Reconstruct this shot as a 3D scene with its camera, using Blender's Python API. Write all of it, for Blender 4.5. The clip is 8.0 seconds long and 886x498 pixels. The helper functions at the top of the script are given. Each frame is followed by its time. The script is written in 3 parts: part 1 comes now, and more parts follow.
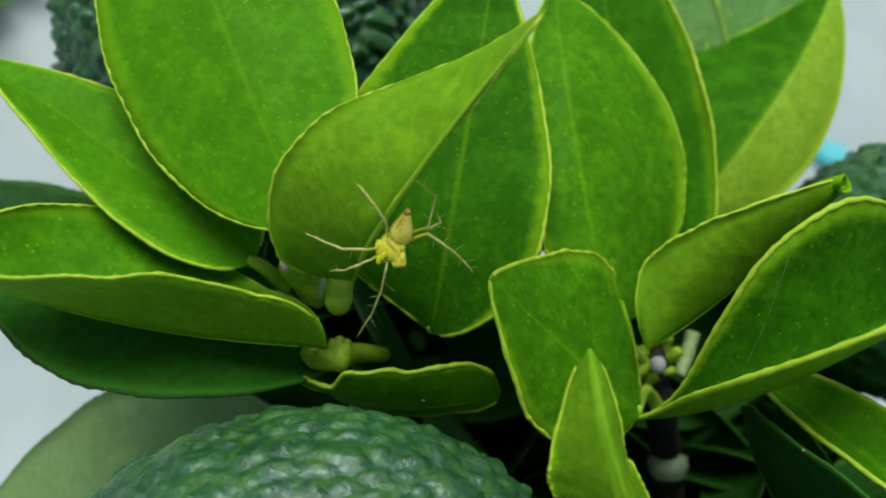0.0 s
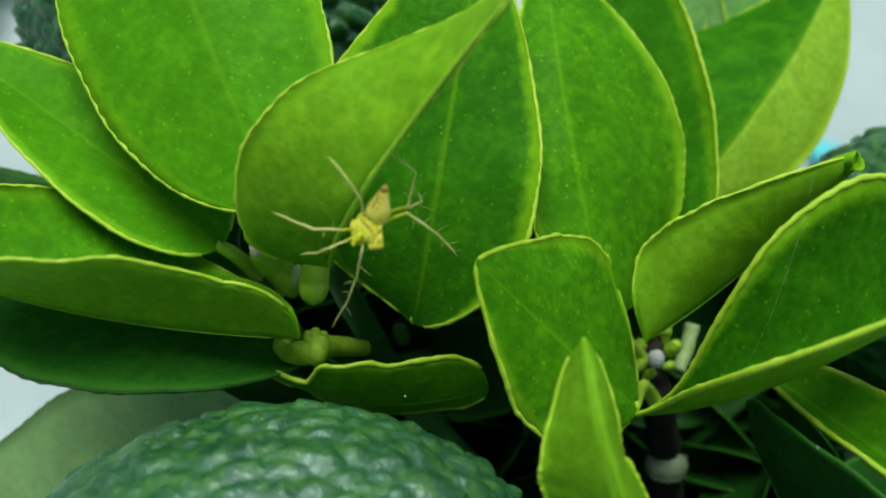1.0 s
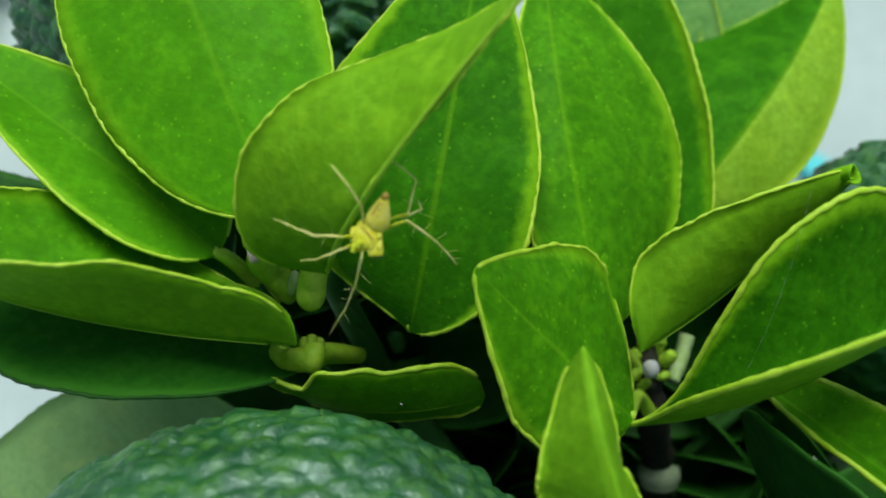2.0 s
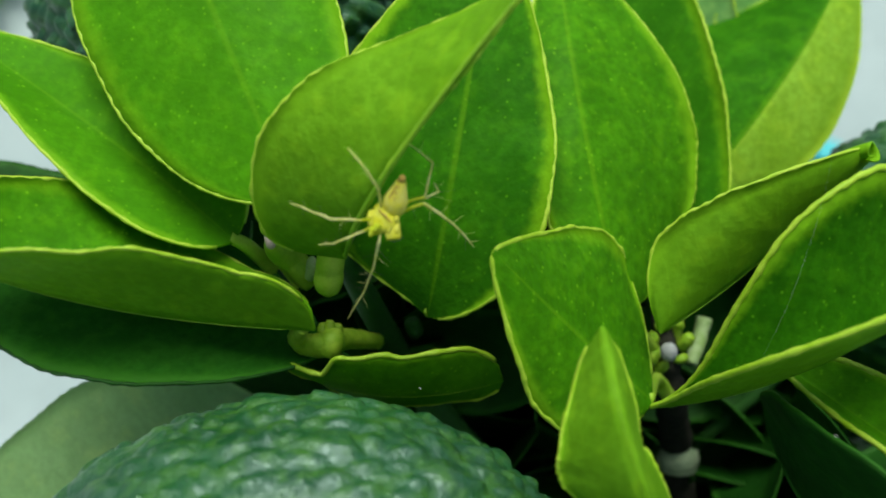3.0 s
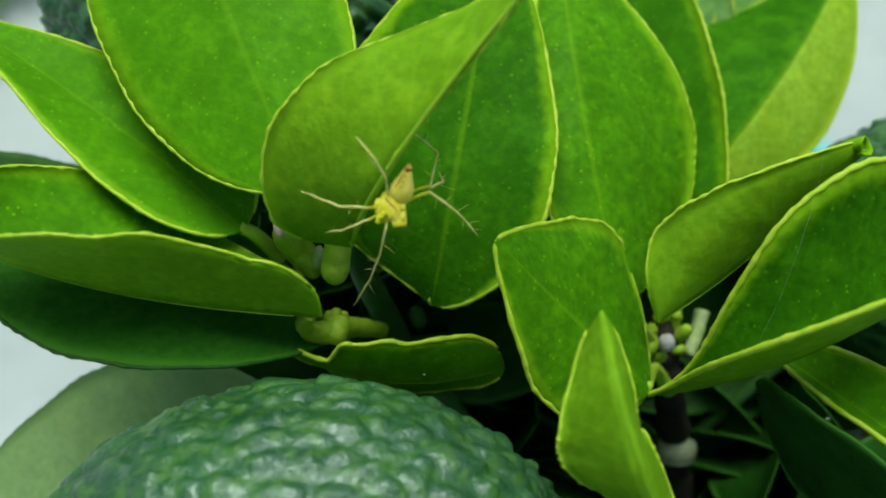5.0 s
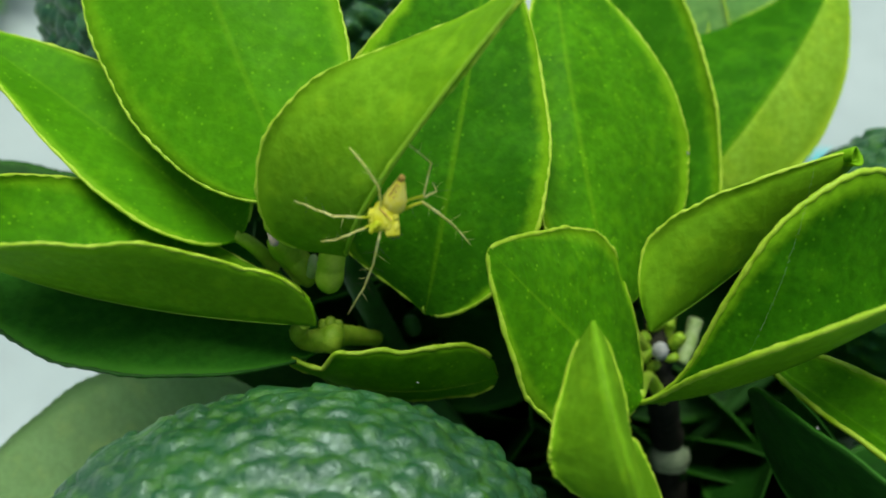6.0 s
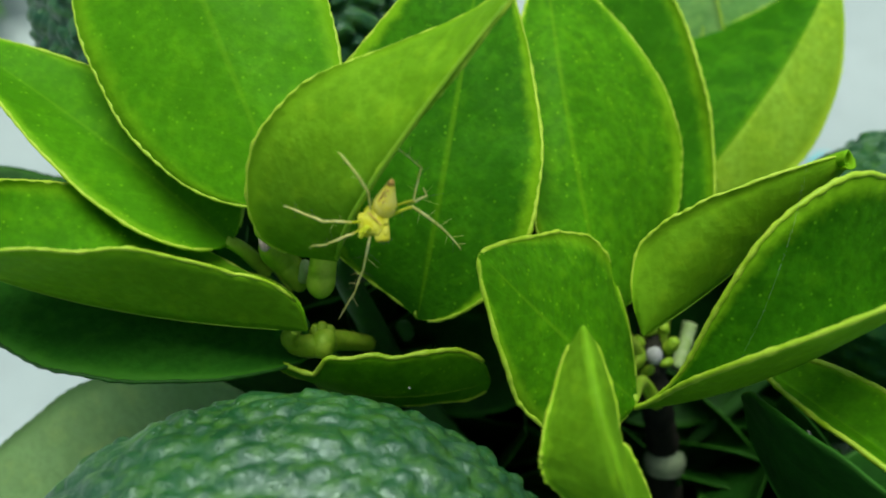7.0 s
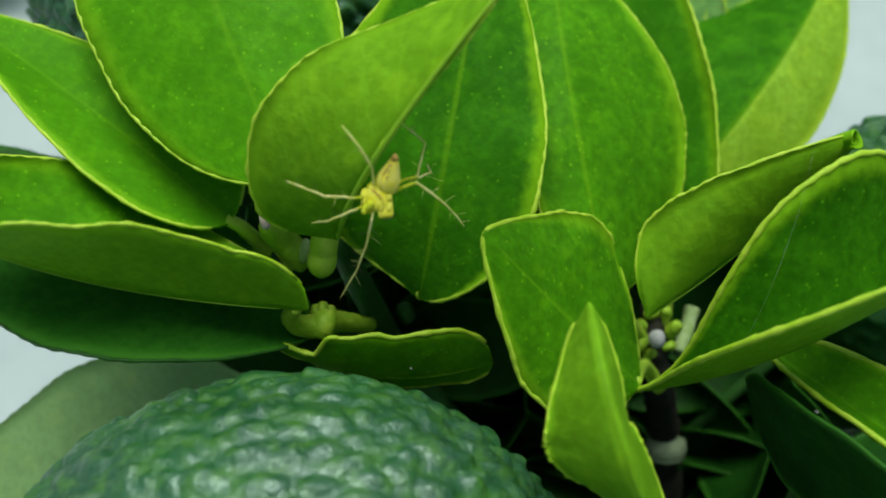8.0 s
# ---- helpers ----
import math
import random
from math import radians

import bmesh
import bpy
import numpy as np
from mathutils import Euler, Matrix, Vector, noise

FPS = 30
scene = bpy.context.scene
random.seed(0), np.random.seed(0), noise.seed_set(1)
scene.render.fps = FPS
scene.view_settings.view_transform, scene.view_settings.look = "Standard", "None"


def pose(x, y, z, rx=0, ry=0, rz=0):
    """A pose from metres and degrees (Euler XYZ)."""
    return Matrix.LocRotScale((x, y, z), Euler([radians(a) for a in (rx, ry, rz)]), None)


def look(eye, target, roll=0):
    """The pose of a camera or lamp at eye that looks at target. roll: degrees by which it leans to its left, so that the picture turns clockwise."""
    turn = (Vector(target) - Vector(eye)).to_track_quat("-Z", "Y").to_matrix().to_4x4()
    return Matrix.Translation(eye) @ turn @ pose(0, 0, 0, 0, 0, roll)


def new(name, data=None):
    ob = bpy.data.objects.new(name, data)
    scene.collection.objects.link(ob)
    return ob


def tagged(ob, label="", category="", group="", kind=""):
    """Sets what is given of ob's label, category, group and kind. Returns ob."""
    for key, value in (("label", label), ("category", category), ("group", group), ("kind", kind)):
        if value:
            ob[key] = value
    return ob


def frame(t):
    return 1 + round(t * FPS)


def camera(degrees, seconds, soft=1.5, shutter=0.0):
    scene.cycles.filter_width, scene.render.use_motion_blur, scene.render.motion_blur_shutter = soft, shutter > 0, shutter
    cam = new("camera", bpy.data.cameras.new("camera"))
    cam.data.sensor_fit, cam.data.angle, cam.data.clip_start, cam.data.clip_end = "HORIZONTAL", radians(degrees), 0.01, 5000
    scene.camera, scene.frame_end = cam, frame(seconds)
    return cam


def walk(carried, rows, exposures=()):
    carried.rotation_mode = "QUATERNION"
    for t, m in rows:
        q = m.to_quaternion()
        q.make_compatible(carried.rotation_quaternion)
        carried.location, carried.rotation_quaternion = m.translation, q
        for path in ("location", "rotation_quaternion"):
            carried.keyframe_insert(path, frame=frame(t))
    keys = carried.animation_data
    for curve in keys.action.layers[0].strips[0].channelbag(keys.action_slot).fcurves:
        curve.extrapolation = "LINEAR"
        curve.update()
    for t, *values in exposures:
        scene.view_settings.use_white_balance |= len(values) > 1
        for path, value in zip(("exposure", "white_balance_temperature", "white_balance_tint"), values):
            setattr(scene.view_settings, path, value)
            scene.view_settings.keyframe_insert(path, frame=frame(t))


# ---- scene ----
# Camera: hand-held, a hand's width from the twig. Rows in the twig's own space:
# millimetres (x right, y away, z up from the first eye) and degrees.
cam = camera(52.0, 8.0, 1.9)
EYE, TILT = 0.75, -55.0
TWIG = pose(0, 0, EYE, TILT, 0, 0)
ROWS = [
    (0.0, 0.00, 0.00, 0.00, 90.00, 0.00, 0.00),
    (0.5, 0.00, 5.75, -1.99, 90.16, 0.14, -0.26),
    (1.0, 1.37, 8.41, -2.40, 90.22, 0.12, -0.38),
    (1.5, -0.43, 9.31, -3.25, 91.03, -0.28, -0.39),
    (1.7, -0.27, 8.06, -2.29, 90.90, -0.65, -1.09),
    (2.8, 1.09, 9.93, -3.29, 90.39, 0.27, -0.68),
    (3.0, -0.34, 8.44, -3.45, 90.24, 0.21, -0.32),
    (3.5, -0.45, 8.78, -3.81, 90.27, 0.29, -0.67),
    (4.0, -1.60, 7.90, -6.50, 90.07, 0.01, -0.77),
    (4.5, 0.16, 6.78, -6.35, 90.29, 0.11, -0.71),
    (5.0, -0.78, 5.43, -5.15, 90.43, -0.10, -0.28),
    (5.2, -0.33, 5.60, -3.68, 90.72, -0.30, -0.56),
    (6.3, -0.09, 4.59, -4.89, 90.81, -0.16, -0.35),
    (6.5, 0.49, 5.31, -3.67, 91.46, -0.40, -0.56),
    (7.0, 0.92, 5.19, -4.66, 91.05, -0.06, -0.36),
    (7.5, 0.04, 5.33, -5.69, 91.02, -0.12, -0.39),
    (8.0, -0.03, 6.46, -6.51, 90.68, -0.29, -0.68),
]
STOPS = 0.16
TINTS = [(0.0, STOPS - 0.2, 6500, 10), (0.5, STOPS - 0.1, 6400, 2), (1.5, STOPS, 6400, 1), (3.0, STOPS, 6480, 2), (5.0, STOPS, 6680, 3), (8.0, STOPS - 0.05, 6560, 2)]
walk(cam, [(t, TWIG @ pose(x / 1000, y / 1000, z / 1000, rx, ry, rz)) for t, x, y, z, rx, ry, rz in ROWS], TINTS)
cam.data.dof.use_dof = True
cam.data.dof.focus_distance = 0.111
cam.data.dof.aperture_fstop = 18.0

# ---- world, sun, exposure: an overcast day in open shade ----
SUN_ELEV, SUN_TURN = 74, -4
world = bpy.data.worlds.new("overcast_sky")
scene.world = world
world.use_nodes = True
wn = world.node_tree.nodes
sky = wn.new("ShaderNodeTexSky")
sky.sky_type = "NISHITA"
sky.sun_disc = False
sky.sun_elevation, sky.sun_rotation = radians(SUN_ELEV), radians(SUN_TURN)
sky.air_density, sky.dust_density, sky.ozone_density = 1.0, 4.0, 1.0
world.node_tree.links.new(sky.outputs[0], wn["Background"].inputs[0])
wn["Background"].inputs[1].default_value = 0.1
sun_data = bpy.data.lights.new("sun", "SUN")
sun_data.energy, sun_data.angle, sun_data.color = 3.2, radians(44), (1.0, 1.0, 0.97)
sun = new("sun", sun_data)
sun_from = Vector((math.sin(radians(SUN_TURN)) * math.cos(radians(SUN_ELEV)), math.cos(radians(SUN_TURN)) * math.cos(radians(SUN_ELEV)), math.sin(radians(SUN_ELEV))))
sun.matrix_world = look(sun_from * 5, (0, 0, 0))


# ---- materials ----
class Nodes:
    """A short hand for building one material's nodes."""

    def __init__(self, name):
        self.mat = bpy.data.materials.new(name)
        self.mat.use_nodes = True
        self.tree = self.mat.node_tree
        self.bsdf = self.tree.nodes["Principled BSDF"]
        self.coord = self.tree.nodes.new("ShaderNodeTexCoord")

    def link(self, a, b):
        self.tree.links.new(a, b)

    def put(self, socket, value):
        if hasattr(value, "is_output"):
            self.link(value, socket)
        else:
            socket.default_value = value

    def noise(self, size, detail=3.0, rough=0.55, space="Object"):
        n = self.tree.nodes.new("ShaderNodeTexNoise")
        n.inputs["Scale"].default_value = 1.0 / size
        n.inputs["Detail"].default_value = detail
        n.inputs["Roughness"].default_value = rough
        self.link(self.coord.outputs[space], n.inputs["Vector"])
        return n.outputs["Fac"]

    def cells(self, size, spread=1.0):
        n = self.tree.nodes.new("ShaderNodeTexVoronoi")
        n.inputs["Scale"].default_value = 1.0 / size
        n.inputs["Randomness"].default_value = spread
        self.link(self.coord.outputs["Object"], n.inputs["Vector"])
        return n.outputs["Distance"]

    def ramp(self, fac, a, b, lo=0.0, hi=1.0):
        n = self.tree.nodes.new("ShaderNodeMapRange")
        n.interpolation_type = "SMOOTHSTEP"
        self.put(n.inputs["Value"], fac)
        for k, v in (("From Min", a), ("From Max", b), ("To Min", lo), ("To Max", hi)):
            n.inputs[k].default_value = v
        return n.outputs["Result"]

    def mix(self, fac, a, b, blend="MIX"):
        n = self.tree.nodes.new("ShaderNodeMix")
        n.data_type, n.blend_type = "RGBA", blend
        self.put(n.inputs["Factor"], fac)
        for i, v in ((6, a), (7, b)):
            self.put(n.inputs[i], (*v, 1.0) if isinstance(v, tuple) else v)
        return n.outputs[2]

    def math(self, op, a, b=0.0):
        n = self.tree.nodes.new("ShaderNodeMath")
        n.operation = op
        self.put(n.inputs[0], a)
        self.put(n.inputs[1], b)
        return n.outputs[0]

    def bump(self, height, depth, strength=1.0):
        n = self.tree.nodes.new("ShaderNodeBump")
        n.inputs["Distance"].default_value = depth
        n.inputs["Strength"].default_value = strength
        self.put(n.inputs["Height"], height)
        self.link(n.outputs[0], self.bsdf.inputs["Normal"])
        return n.outputs[0]

    def random(self):
        return self.tree.nodes.new("ShaderNodeObjectInfo").outputs["Random"]

    def done(self, color, rough=0.5, spec=0.5, glow=None, through_part=0.0, normal=None):
        self.put(self.bsdf.inputs["Base Color"], (*color, 1.0) if isinstance(color, tuple) else color)
        self.put(self.bsdf.inputs["Roughness"], rough)
        self.bsdf.inputs["Specular IOR Level"].default_value = spec
        if through_part:
            t = self.tree.nodes.new("ShaderNodeBsdfTranslucent")
            self.put(t.inputs["Color"], (*glow, 1.0) if isinstance(glow, tuple) else glow)
            if normal:
                self.link(normal, t.inputs["Normal"])
            m = self.tree.nodes.new("ShaderNodeMixShader")
            m.inputs[0].default_value = through_part
            self.link(self.bsdf.outputs[0], m.inputs[1])
            self.link(t.outputs[0], m.inputs[2])
            self.link(m.outputs[0], self.tree.nodes["Material Output"].inputs["Surface"])
        return self.mat


def leaf_material(name, dark, light, rough, spec, glow, dots, share=0.3, pale=(0.19, 0.43, 0.010)):
    """Leaf skin: blotches, pale oil glands, faint side veins, fine pebbled relief."""
    n = Nodes(name)
    blot = n.ramp(n.noise(0.007, 4.0), 0.36, 0.64)
    fine = n.ramp(n.noise(0.0012, 3.0), 0.3, 0.7)
    col = n.mix(blot, dark, light)
    col = n.mix(n.math("MULTIPLY", fine, 0.7), col, tuple(c * 0.7 for c in dark))
    soft = n.ramp(n.noise(0.0028, 3.0), 0.5, 0.72)
    col = n.mix(n.math("MULTIPLY", soft, 0.4), col, (1.6 * light[0], 1.3 * light[1], light[2]))
    gland = n.ramp(n.cells(0.0012), 0.24, 0.06)
    some = n.ramp(n.noise(0.0022, 2.0), 0.36, 0.6)
    col = n.mix(n.math("MULTIPLY", n.math("MULTIPLY", gland, some), dots), col, (2.6 * light[0], 1.8 * light[1], 2 * light[2]))
    # side veins, from the blade's own map: u across (0.5 is the midrib), v along
    sep = n.tree.nodes.new("ShaderNodeSeparateXYZ")
    n.link(n.coord.outputs["UV"], sep.inputs[0])
    out = n.math("ABSOLUTE", n.math("SUBTRACT", sep.outputs[0], 0.5))
    wob = n.math("MULTIPLY", n.noise(0.006, 2.0), 0.09)
    phase = n.math("ADD", n.math("SUBTRACT", sep.outputs[1], n.math("MULTIPLY", out, 0.42)), wob)
    tri = n.math("ABSOLUTE", n.math("SUBTRACT", n.math("FRACT", n.math("MULTIPLY", phase, 9.0)), 0.5))
    vein = n.math("MULTIPLY", n.ramp(tri, 0.09, 0.0), 0.12)
    col = n.mix(vein, col, tuple(min(1, c * 1.5) for c in light))
    rib = n.math("MULTIPLY", n.ramp(out, 0.020, 0.004), 0.3)
    col = n.mix(rib, col, tuple(0.9 * c for c in pale))
    rim = n.math("MULTIPLY", n.ramp(n.math("ADD", out, n.math("MULTIPLY", n.noise(0.0016, 2.0), 0.08)), 0.44, 0.53), 0.85)
    col = n.mix(rim, col, pale)
    tint = n.ramp(n.random(), 0.0, 1.0, 0.0, 0.25)
    col = n.mix(tint, col, tuple(1.25 * c for c in light))
    height = n.math("ADD", n.math("ADD", n.math("MULTIPLY", n.noise(0.0007, 2.0), 0.5), n.math("ADD", n.math("MULTIPLY", n.noise(0.004, 3.0), 1.6), n.math("MULTIPLY", n.noise(0.011, 2.0), 4.0))), n.math("MULTIPLY", vein, -0.5))
    nrm = n.bump(height, 0.00024, 0.5)
    rough_v = n.ramp(n.noise(0.005, 3.0), 0.3, 0.7, rough - 0.06, rough + 0.08)
    return n.done(col, rough_v, spec, glow, share, nrm)


UPPER = leaf_material("leaf_upper", (0.046, 0.190, 0.003), (0.074, 0.270, 0.005), 0.55, 0.045, (0.24, 0.62, 0.006), 0.75, 0.13)
LOWER = leaf_material("leaf_underside", (0.122, 0.305, 0.007), (0.172, 0.40, 0.014), 0.62, 0.06, (0.34, 0.64, 0.008), 0.1, 0.2)
# Paler yellow-green that paints the light on one half of a leaf.
LIT_HALF = leaf_material("lit_leaf_half", (0.22, 0.43, 0.02), (0.28, 0.52, 0.04), 0.55, 0.07, (0.36, 0.60, 0.01), 0.2, 0.3, (0.26, 0.42, 0.02))
# Darkened copy of the leaf green, with the crown's shade in its colour.
DEEP_SHADE_UPPER = leaf_material("deep_shade_leaf_upper", (0.008, 0.05, 0.004), (0.014, 0.078, 0.007), 0.5, 0.12, (0.04, 0.2, 0.005), 0.1, 0.12, (0.03, 0.13, 0.01))
# Leaf green darkened for the shade beneath the folded leaf.
HALF_SHADE_UPPER = leaf_material("half_shade_leaf_upper", (0.020, 0.115, 0.008), (0.034, 0.165, 0.013), 0.58, 0.05, (0.06, 0.26, 0.008), 0.2, 0.12, (0.05, 0.19, 0.014))
FRESH = leaf_material("fresh_pale_leaf", (0.17, 0.40, 0.10), (0.23, 0.48, 0.14), 0.55, 0.2, (0.3, 0.6, 0.12), 0.1, 0.3, (0.28, 0.52, 0.14))
# A leaf's own deep green, which also stands for shade on leaves farther back.
DEEP = leaf_material("deep_green_leaf_upper", (0.025, 0.130, 0.003), (0.043, 0.190, 0.005), 0.6, 0.03, (0.16, 0.5, 0.006), 0.8, 0.13)
PALE = leaf_material("pale_leaf", (0.25, 0.42, 0.16), (0.30, 0.50, 0.20), 0.55, 0.3, (0.34, 0.58, 0.2), 0.08, 0.4, (0.26, 0.44, 0.16))


def simple(name, dark, light, size, rough=0.5, spec=0.4, depth=0.0001, relief=0.0006, glow=None, share=0.0):
    n = Nodes(name)
    col = n.mix(n.ramp(n.noise(size, 4.0), 0.3, 0.7), dark, light)
    col = n.mix(n.math("MULTIPLY", n.ramp(n.noise(size * 0.15, 2.0), 0.4, 0.7), 0.25), col, tuple(c * 0.6 for c in dark))
    nrm = n.bump(n.noise(relief, 3.0), depth, 0.6)
    return n.done(col, n.ramp(n.noise(size * 0.5, 2.0), 0.3, 0.7, rough - 0.06, rough + 0.08), spec, glow, share, nrm)


# Margin darkened to go with the leaves that are coloured for shade.
SHADE_RIM = simple("shade_leaf_margin", (0.010, 0.06, 0.004), (0.02, 0.10, 0.008), 0.003, 0.5, 0.2)
MARGIN = simple("leaf_margin", (0.30, 0.52, 0.014), (0.44, 0.64, 0.05), 0.0022, 0.5, 0.3, 0.00012, 0.0007, (0.4, 0.6, 0.05), 0.1)
RIB = simple("midrib", (0.18, 0.40, 0.012), (0.26, 0.48, 0.02), 0.004, 0.5, 0.3, 0.00008, 0.0005, (0.3, 0.5, 0.04), 0.2)
GREEN_STEM = simple("young_stem", (0.34, 0.60, 0.03), (0.50, 0.72, 0.07), 0.003, 0.5, 0.35, 0.0001, 0.0006, (0.4, 0.6, 0.05), 0.3)
DARK_STEM = simple("ripened_stem", (0.02, 0.085, 0.012), (0.035, 0.13, 0.02), 0.004, 0.6, 0.3, 0.0002, 0.0008)
BARK = simple("bark", (0.012, 0.014, 0.008), (0.032, 0.032, 0.02), 0.006, 0.8, 0.2, 0.0006, 0.0015)
SCAR = simple("pale_scar", (0.50, 0.52, 0.46), (0.66, 0.66, 0.62), 0.0015, 0.7, 0.3, 0.00015, 0.0005)
GREY_SCAR = simple("greyish_scar", (0.30, 0.33, 0.30), (0.42, 0.44, 0.42), 0.0012, 0.7, 0.3, 0.00015, 0.0005)
PINK = simple("pinkish_scar", (0.45, 0.36, 0.30), (0.58, 0.48, 0.42), 0.001, 0.7, 0.25, 0.0001, 0.0004)
YOUNG_STEM = simple("olive_stem", (0.22, 0.42, 0.016), (0.38, 0.56, 0.04), 0.002, 0.5, 0.3, 0.0002, 0.0008, (0.3, 0.5, 0.03), 0.15)
BUD_PALE = simple("whitish_bud", (0.24, 0.38, 0.10), (0.36, 0.48, 0.22), 0.0015, 0.6, 0.3, 0.0001, 0.0005)
CUT_WOOD = simple("grey_green_cut", (0.17, 0.24, 0.13), (0.25, 0.32, 0.19), 0.002, 0.7, 0.25, 0.0002, 0.0007)


def fruit_material():
    n = Nodes("lime_rind")
    col = n.mix(n.ramp(n.noise(0.012, 4.0), 0.3, 0.7), (0.006, 0.050, 0.013), (0.012, 0.085, 0.017))
    col = n.mix(n.math("MULTIPLY", n.ramp(n.noise(0.002, 3.0), 0.4, 0.7), 0.6), col, (0.05, 0.15, 0.008))
    pore = n.ramp(n.cells(0.0011), 0.05, 0.2)
    height = n.math("ADD", n.math("MULTIPLY", pore, 0.5), n.noise(0.0008, 2.0))
    nrm = n.bump(height, 0.00028, 0.7)
    n.bsdf.inputs["Coat Weight"].default_value = 0.12
    n.bsdf.inputs["Coat Roughness"].default_value = 0.4
    n.bsdf.inputs["Specular Tint"].default_value = (0.78, 1.0, 0.98, 1.0)
    return n.done(col, n.ramp(n.noise(0.0012, 3.0), 0.35, 0.65, 0.34, 0.60), 0.8)


RIND = fruit_material()


def spider_material(name, dark, light, share=0.25):
    n = Nodes(name)
    col = n.mix(n.ramp(n.noise(0.0009, 4.0), 0.35, 0.65), dark, light)
    col = n.mix(n.math("MULTIPLY", n.ramp(n.cells(0.00035), 0.25, 0.1), 0.4), col, (0.82, 0.80, 0.45))
    nrm = n.bump(n.noise(0.00015, 2.0), 0.00003, 0.7)
    return n.done(col, 0.62, 0.15, (0.75, 0.72, 0.08), share, nrm)


SP_BODY = spider_material("spider_yellow", (0.64, 0.64, 0.02), (0.80, 0.80, 0.10))
SP_ABD = spider_material("spider_abdomen_yellow", (0.82, 0.74, 0.05), (0.90, 0.84, 0.18))
SP_LEG = spider_material("spider_leg_straw", (0.64, 0.66, 0.16), (0.84, 0.84, 0.36), 0.35)
SP_FEMUR = spider_material("spider_femur_green", (0.50, 0.62, 0.015), (0.66, 0.74, 0.06), 0.35)
SP_BROWN = simple("spider_brown", (0.45, 0.28, 0.05), (0.60, 0.38, 0.09), 0.0006, 0.5, 0.3, 0.00003, 0.0002)
SP_DARK = simple("spider_dark_hair", (0.03, 0.026, 0.015), (0.06, 0.05, 0.03), 0.0006, 0.5, 0.3, 0.00002, 0.0002)
SP_PALE = spider_material("spider_cream", (0.58, 0.58, 0.03), (0.72, 0.72, 0.10))


# ---- mesh helpers (all lengths below are millimetres in the twig's space) ----
def world_of(p):
    return TWIG @ Vector((p[0] / 1000, p[1] / 1000, p[2] / 1000))


TREE_BASE = Vector((0.035, 0.06, 0.0))
lime_tree = new("lime_tree")
lime_tree.location = TREE_BASE
tagged(lime_tree, "young potless lime tree with broad glossy green leaves on green twigs", "tree")


def mesh_of(name, verts, faces, mats, origin, slots=None, uvs=None, smooth=True):
    """A mesh from points in the twig's space, kept relative to a world origin."""
    m = np.array(TWIG)
    pts = np.asarray(verts, float) / 1000 @ m[:3, :3].T + m[:3, 3] - np.array(origin)
    me = bpy.data.meshes.new(name)
    me.from_pydata(pts.tolist(), [], faces)
    for k in mats:
        me.materials.append(k)
    if slots is not None:
        me.polygons.foreach_set("material_index", slots)
    if smooth:
        me.polygons.foreach_set("use_smooth", [True] * len(me.polygons))
    if uvs is not None:
        layer = me.uv_layers.new(name="blade")
        idx = np.zeros(len(me.loops), int)
        me.loops.foreach_get("vertex_index", idx)
        layer.data.foreach_set("uv", np.asarray(uvs)[idx].ravel())
    me.update()
    return me


def part(name, mesh, parent, at=(0, 0, 0), label=""):
    ob = new(name, mesh)
    ob.parent = parent
    ob.location = at
    if label:
        ob["label"] = label
    return ob


def spline(points, steps=8):
    """A smooth way through a few points."""
    p = [np.array(q, float) for q in points]
    p = [2 * p[0] - p[1], *p, 2 * p[-1] - p[-2]]
    out = []
    for i in range(1, len(p) - 2):
        for k in range(steps):
            t = k / steps
            a, b, c, d = p[i - 1], p[i], p[i + 1], p[i + 2]
            out.append(0.5 * (2 * b + (c - a) * t + (2 * a - 5 * b + 4 * c - d) * t * t + (3 * b - a - 3 * c + d) * t ** 3))
    out.append(p[-2])
    return np.array(out)


def tube(path, radii, sides=8, flat=1.0):
    """Points and faces of a round bar along a path; ends closed by caps."""
    path = np.asarray(path, float)
    radii = np.interp(np.linspace(0, 1, len(path)), np.linspace(0, 1, len(radii)), radii)
    tang = np.gradient(path, axis=0)
    tang /= np.linalg.norm(tang, axis=1, keepdims=True) + 1e-12
    ref = np.array([0.3, -0.8, 0.5])
    verts, faces = [], []
    u = np.cross(tang[0], ref)
    u /= np.linalg.norm(u)
    for c, t, r in zip(path, tang, radii):
        u = u - t * (u @ t)
        u /= np.linalg.norm(u) + 1e-12
        w = np.cross(t, u)
        for k in range(sides):
            a = 2 * math.pi * k / sides
            verts.append(c + r * (math.cos(a) * u + flat * math.sin(a) * w))
    n = len(path)
    for i in range(n - 1):
        for k in range(sides):
            k2 = (k + 1) % sides
            faces.append((i * sides + k, i * sides + k2, (i + 1) * sides + k2, (i + 1) * sides + k))
    faces.append(tuple(reversed(range(sides))))
    faces.append(tuple((n - 1) * sides + k for k in range(sides)))
    return np.array(verts), faces


def joined(pieces):
    verts, faces, base = [], [], 0
    for v, f in pieces:
        verts.append(np.asarray(v))
        faces += [tuple(i + base for i in q) for q in f]
        base += len(v)
    return np.concatenate(verts), faces


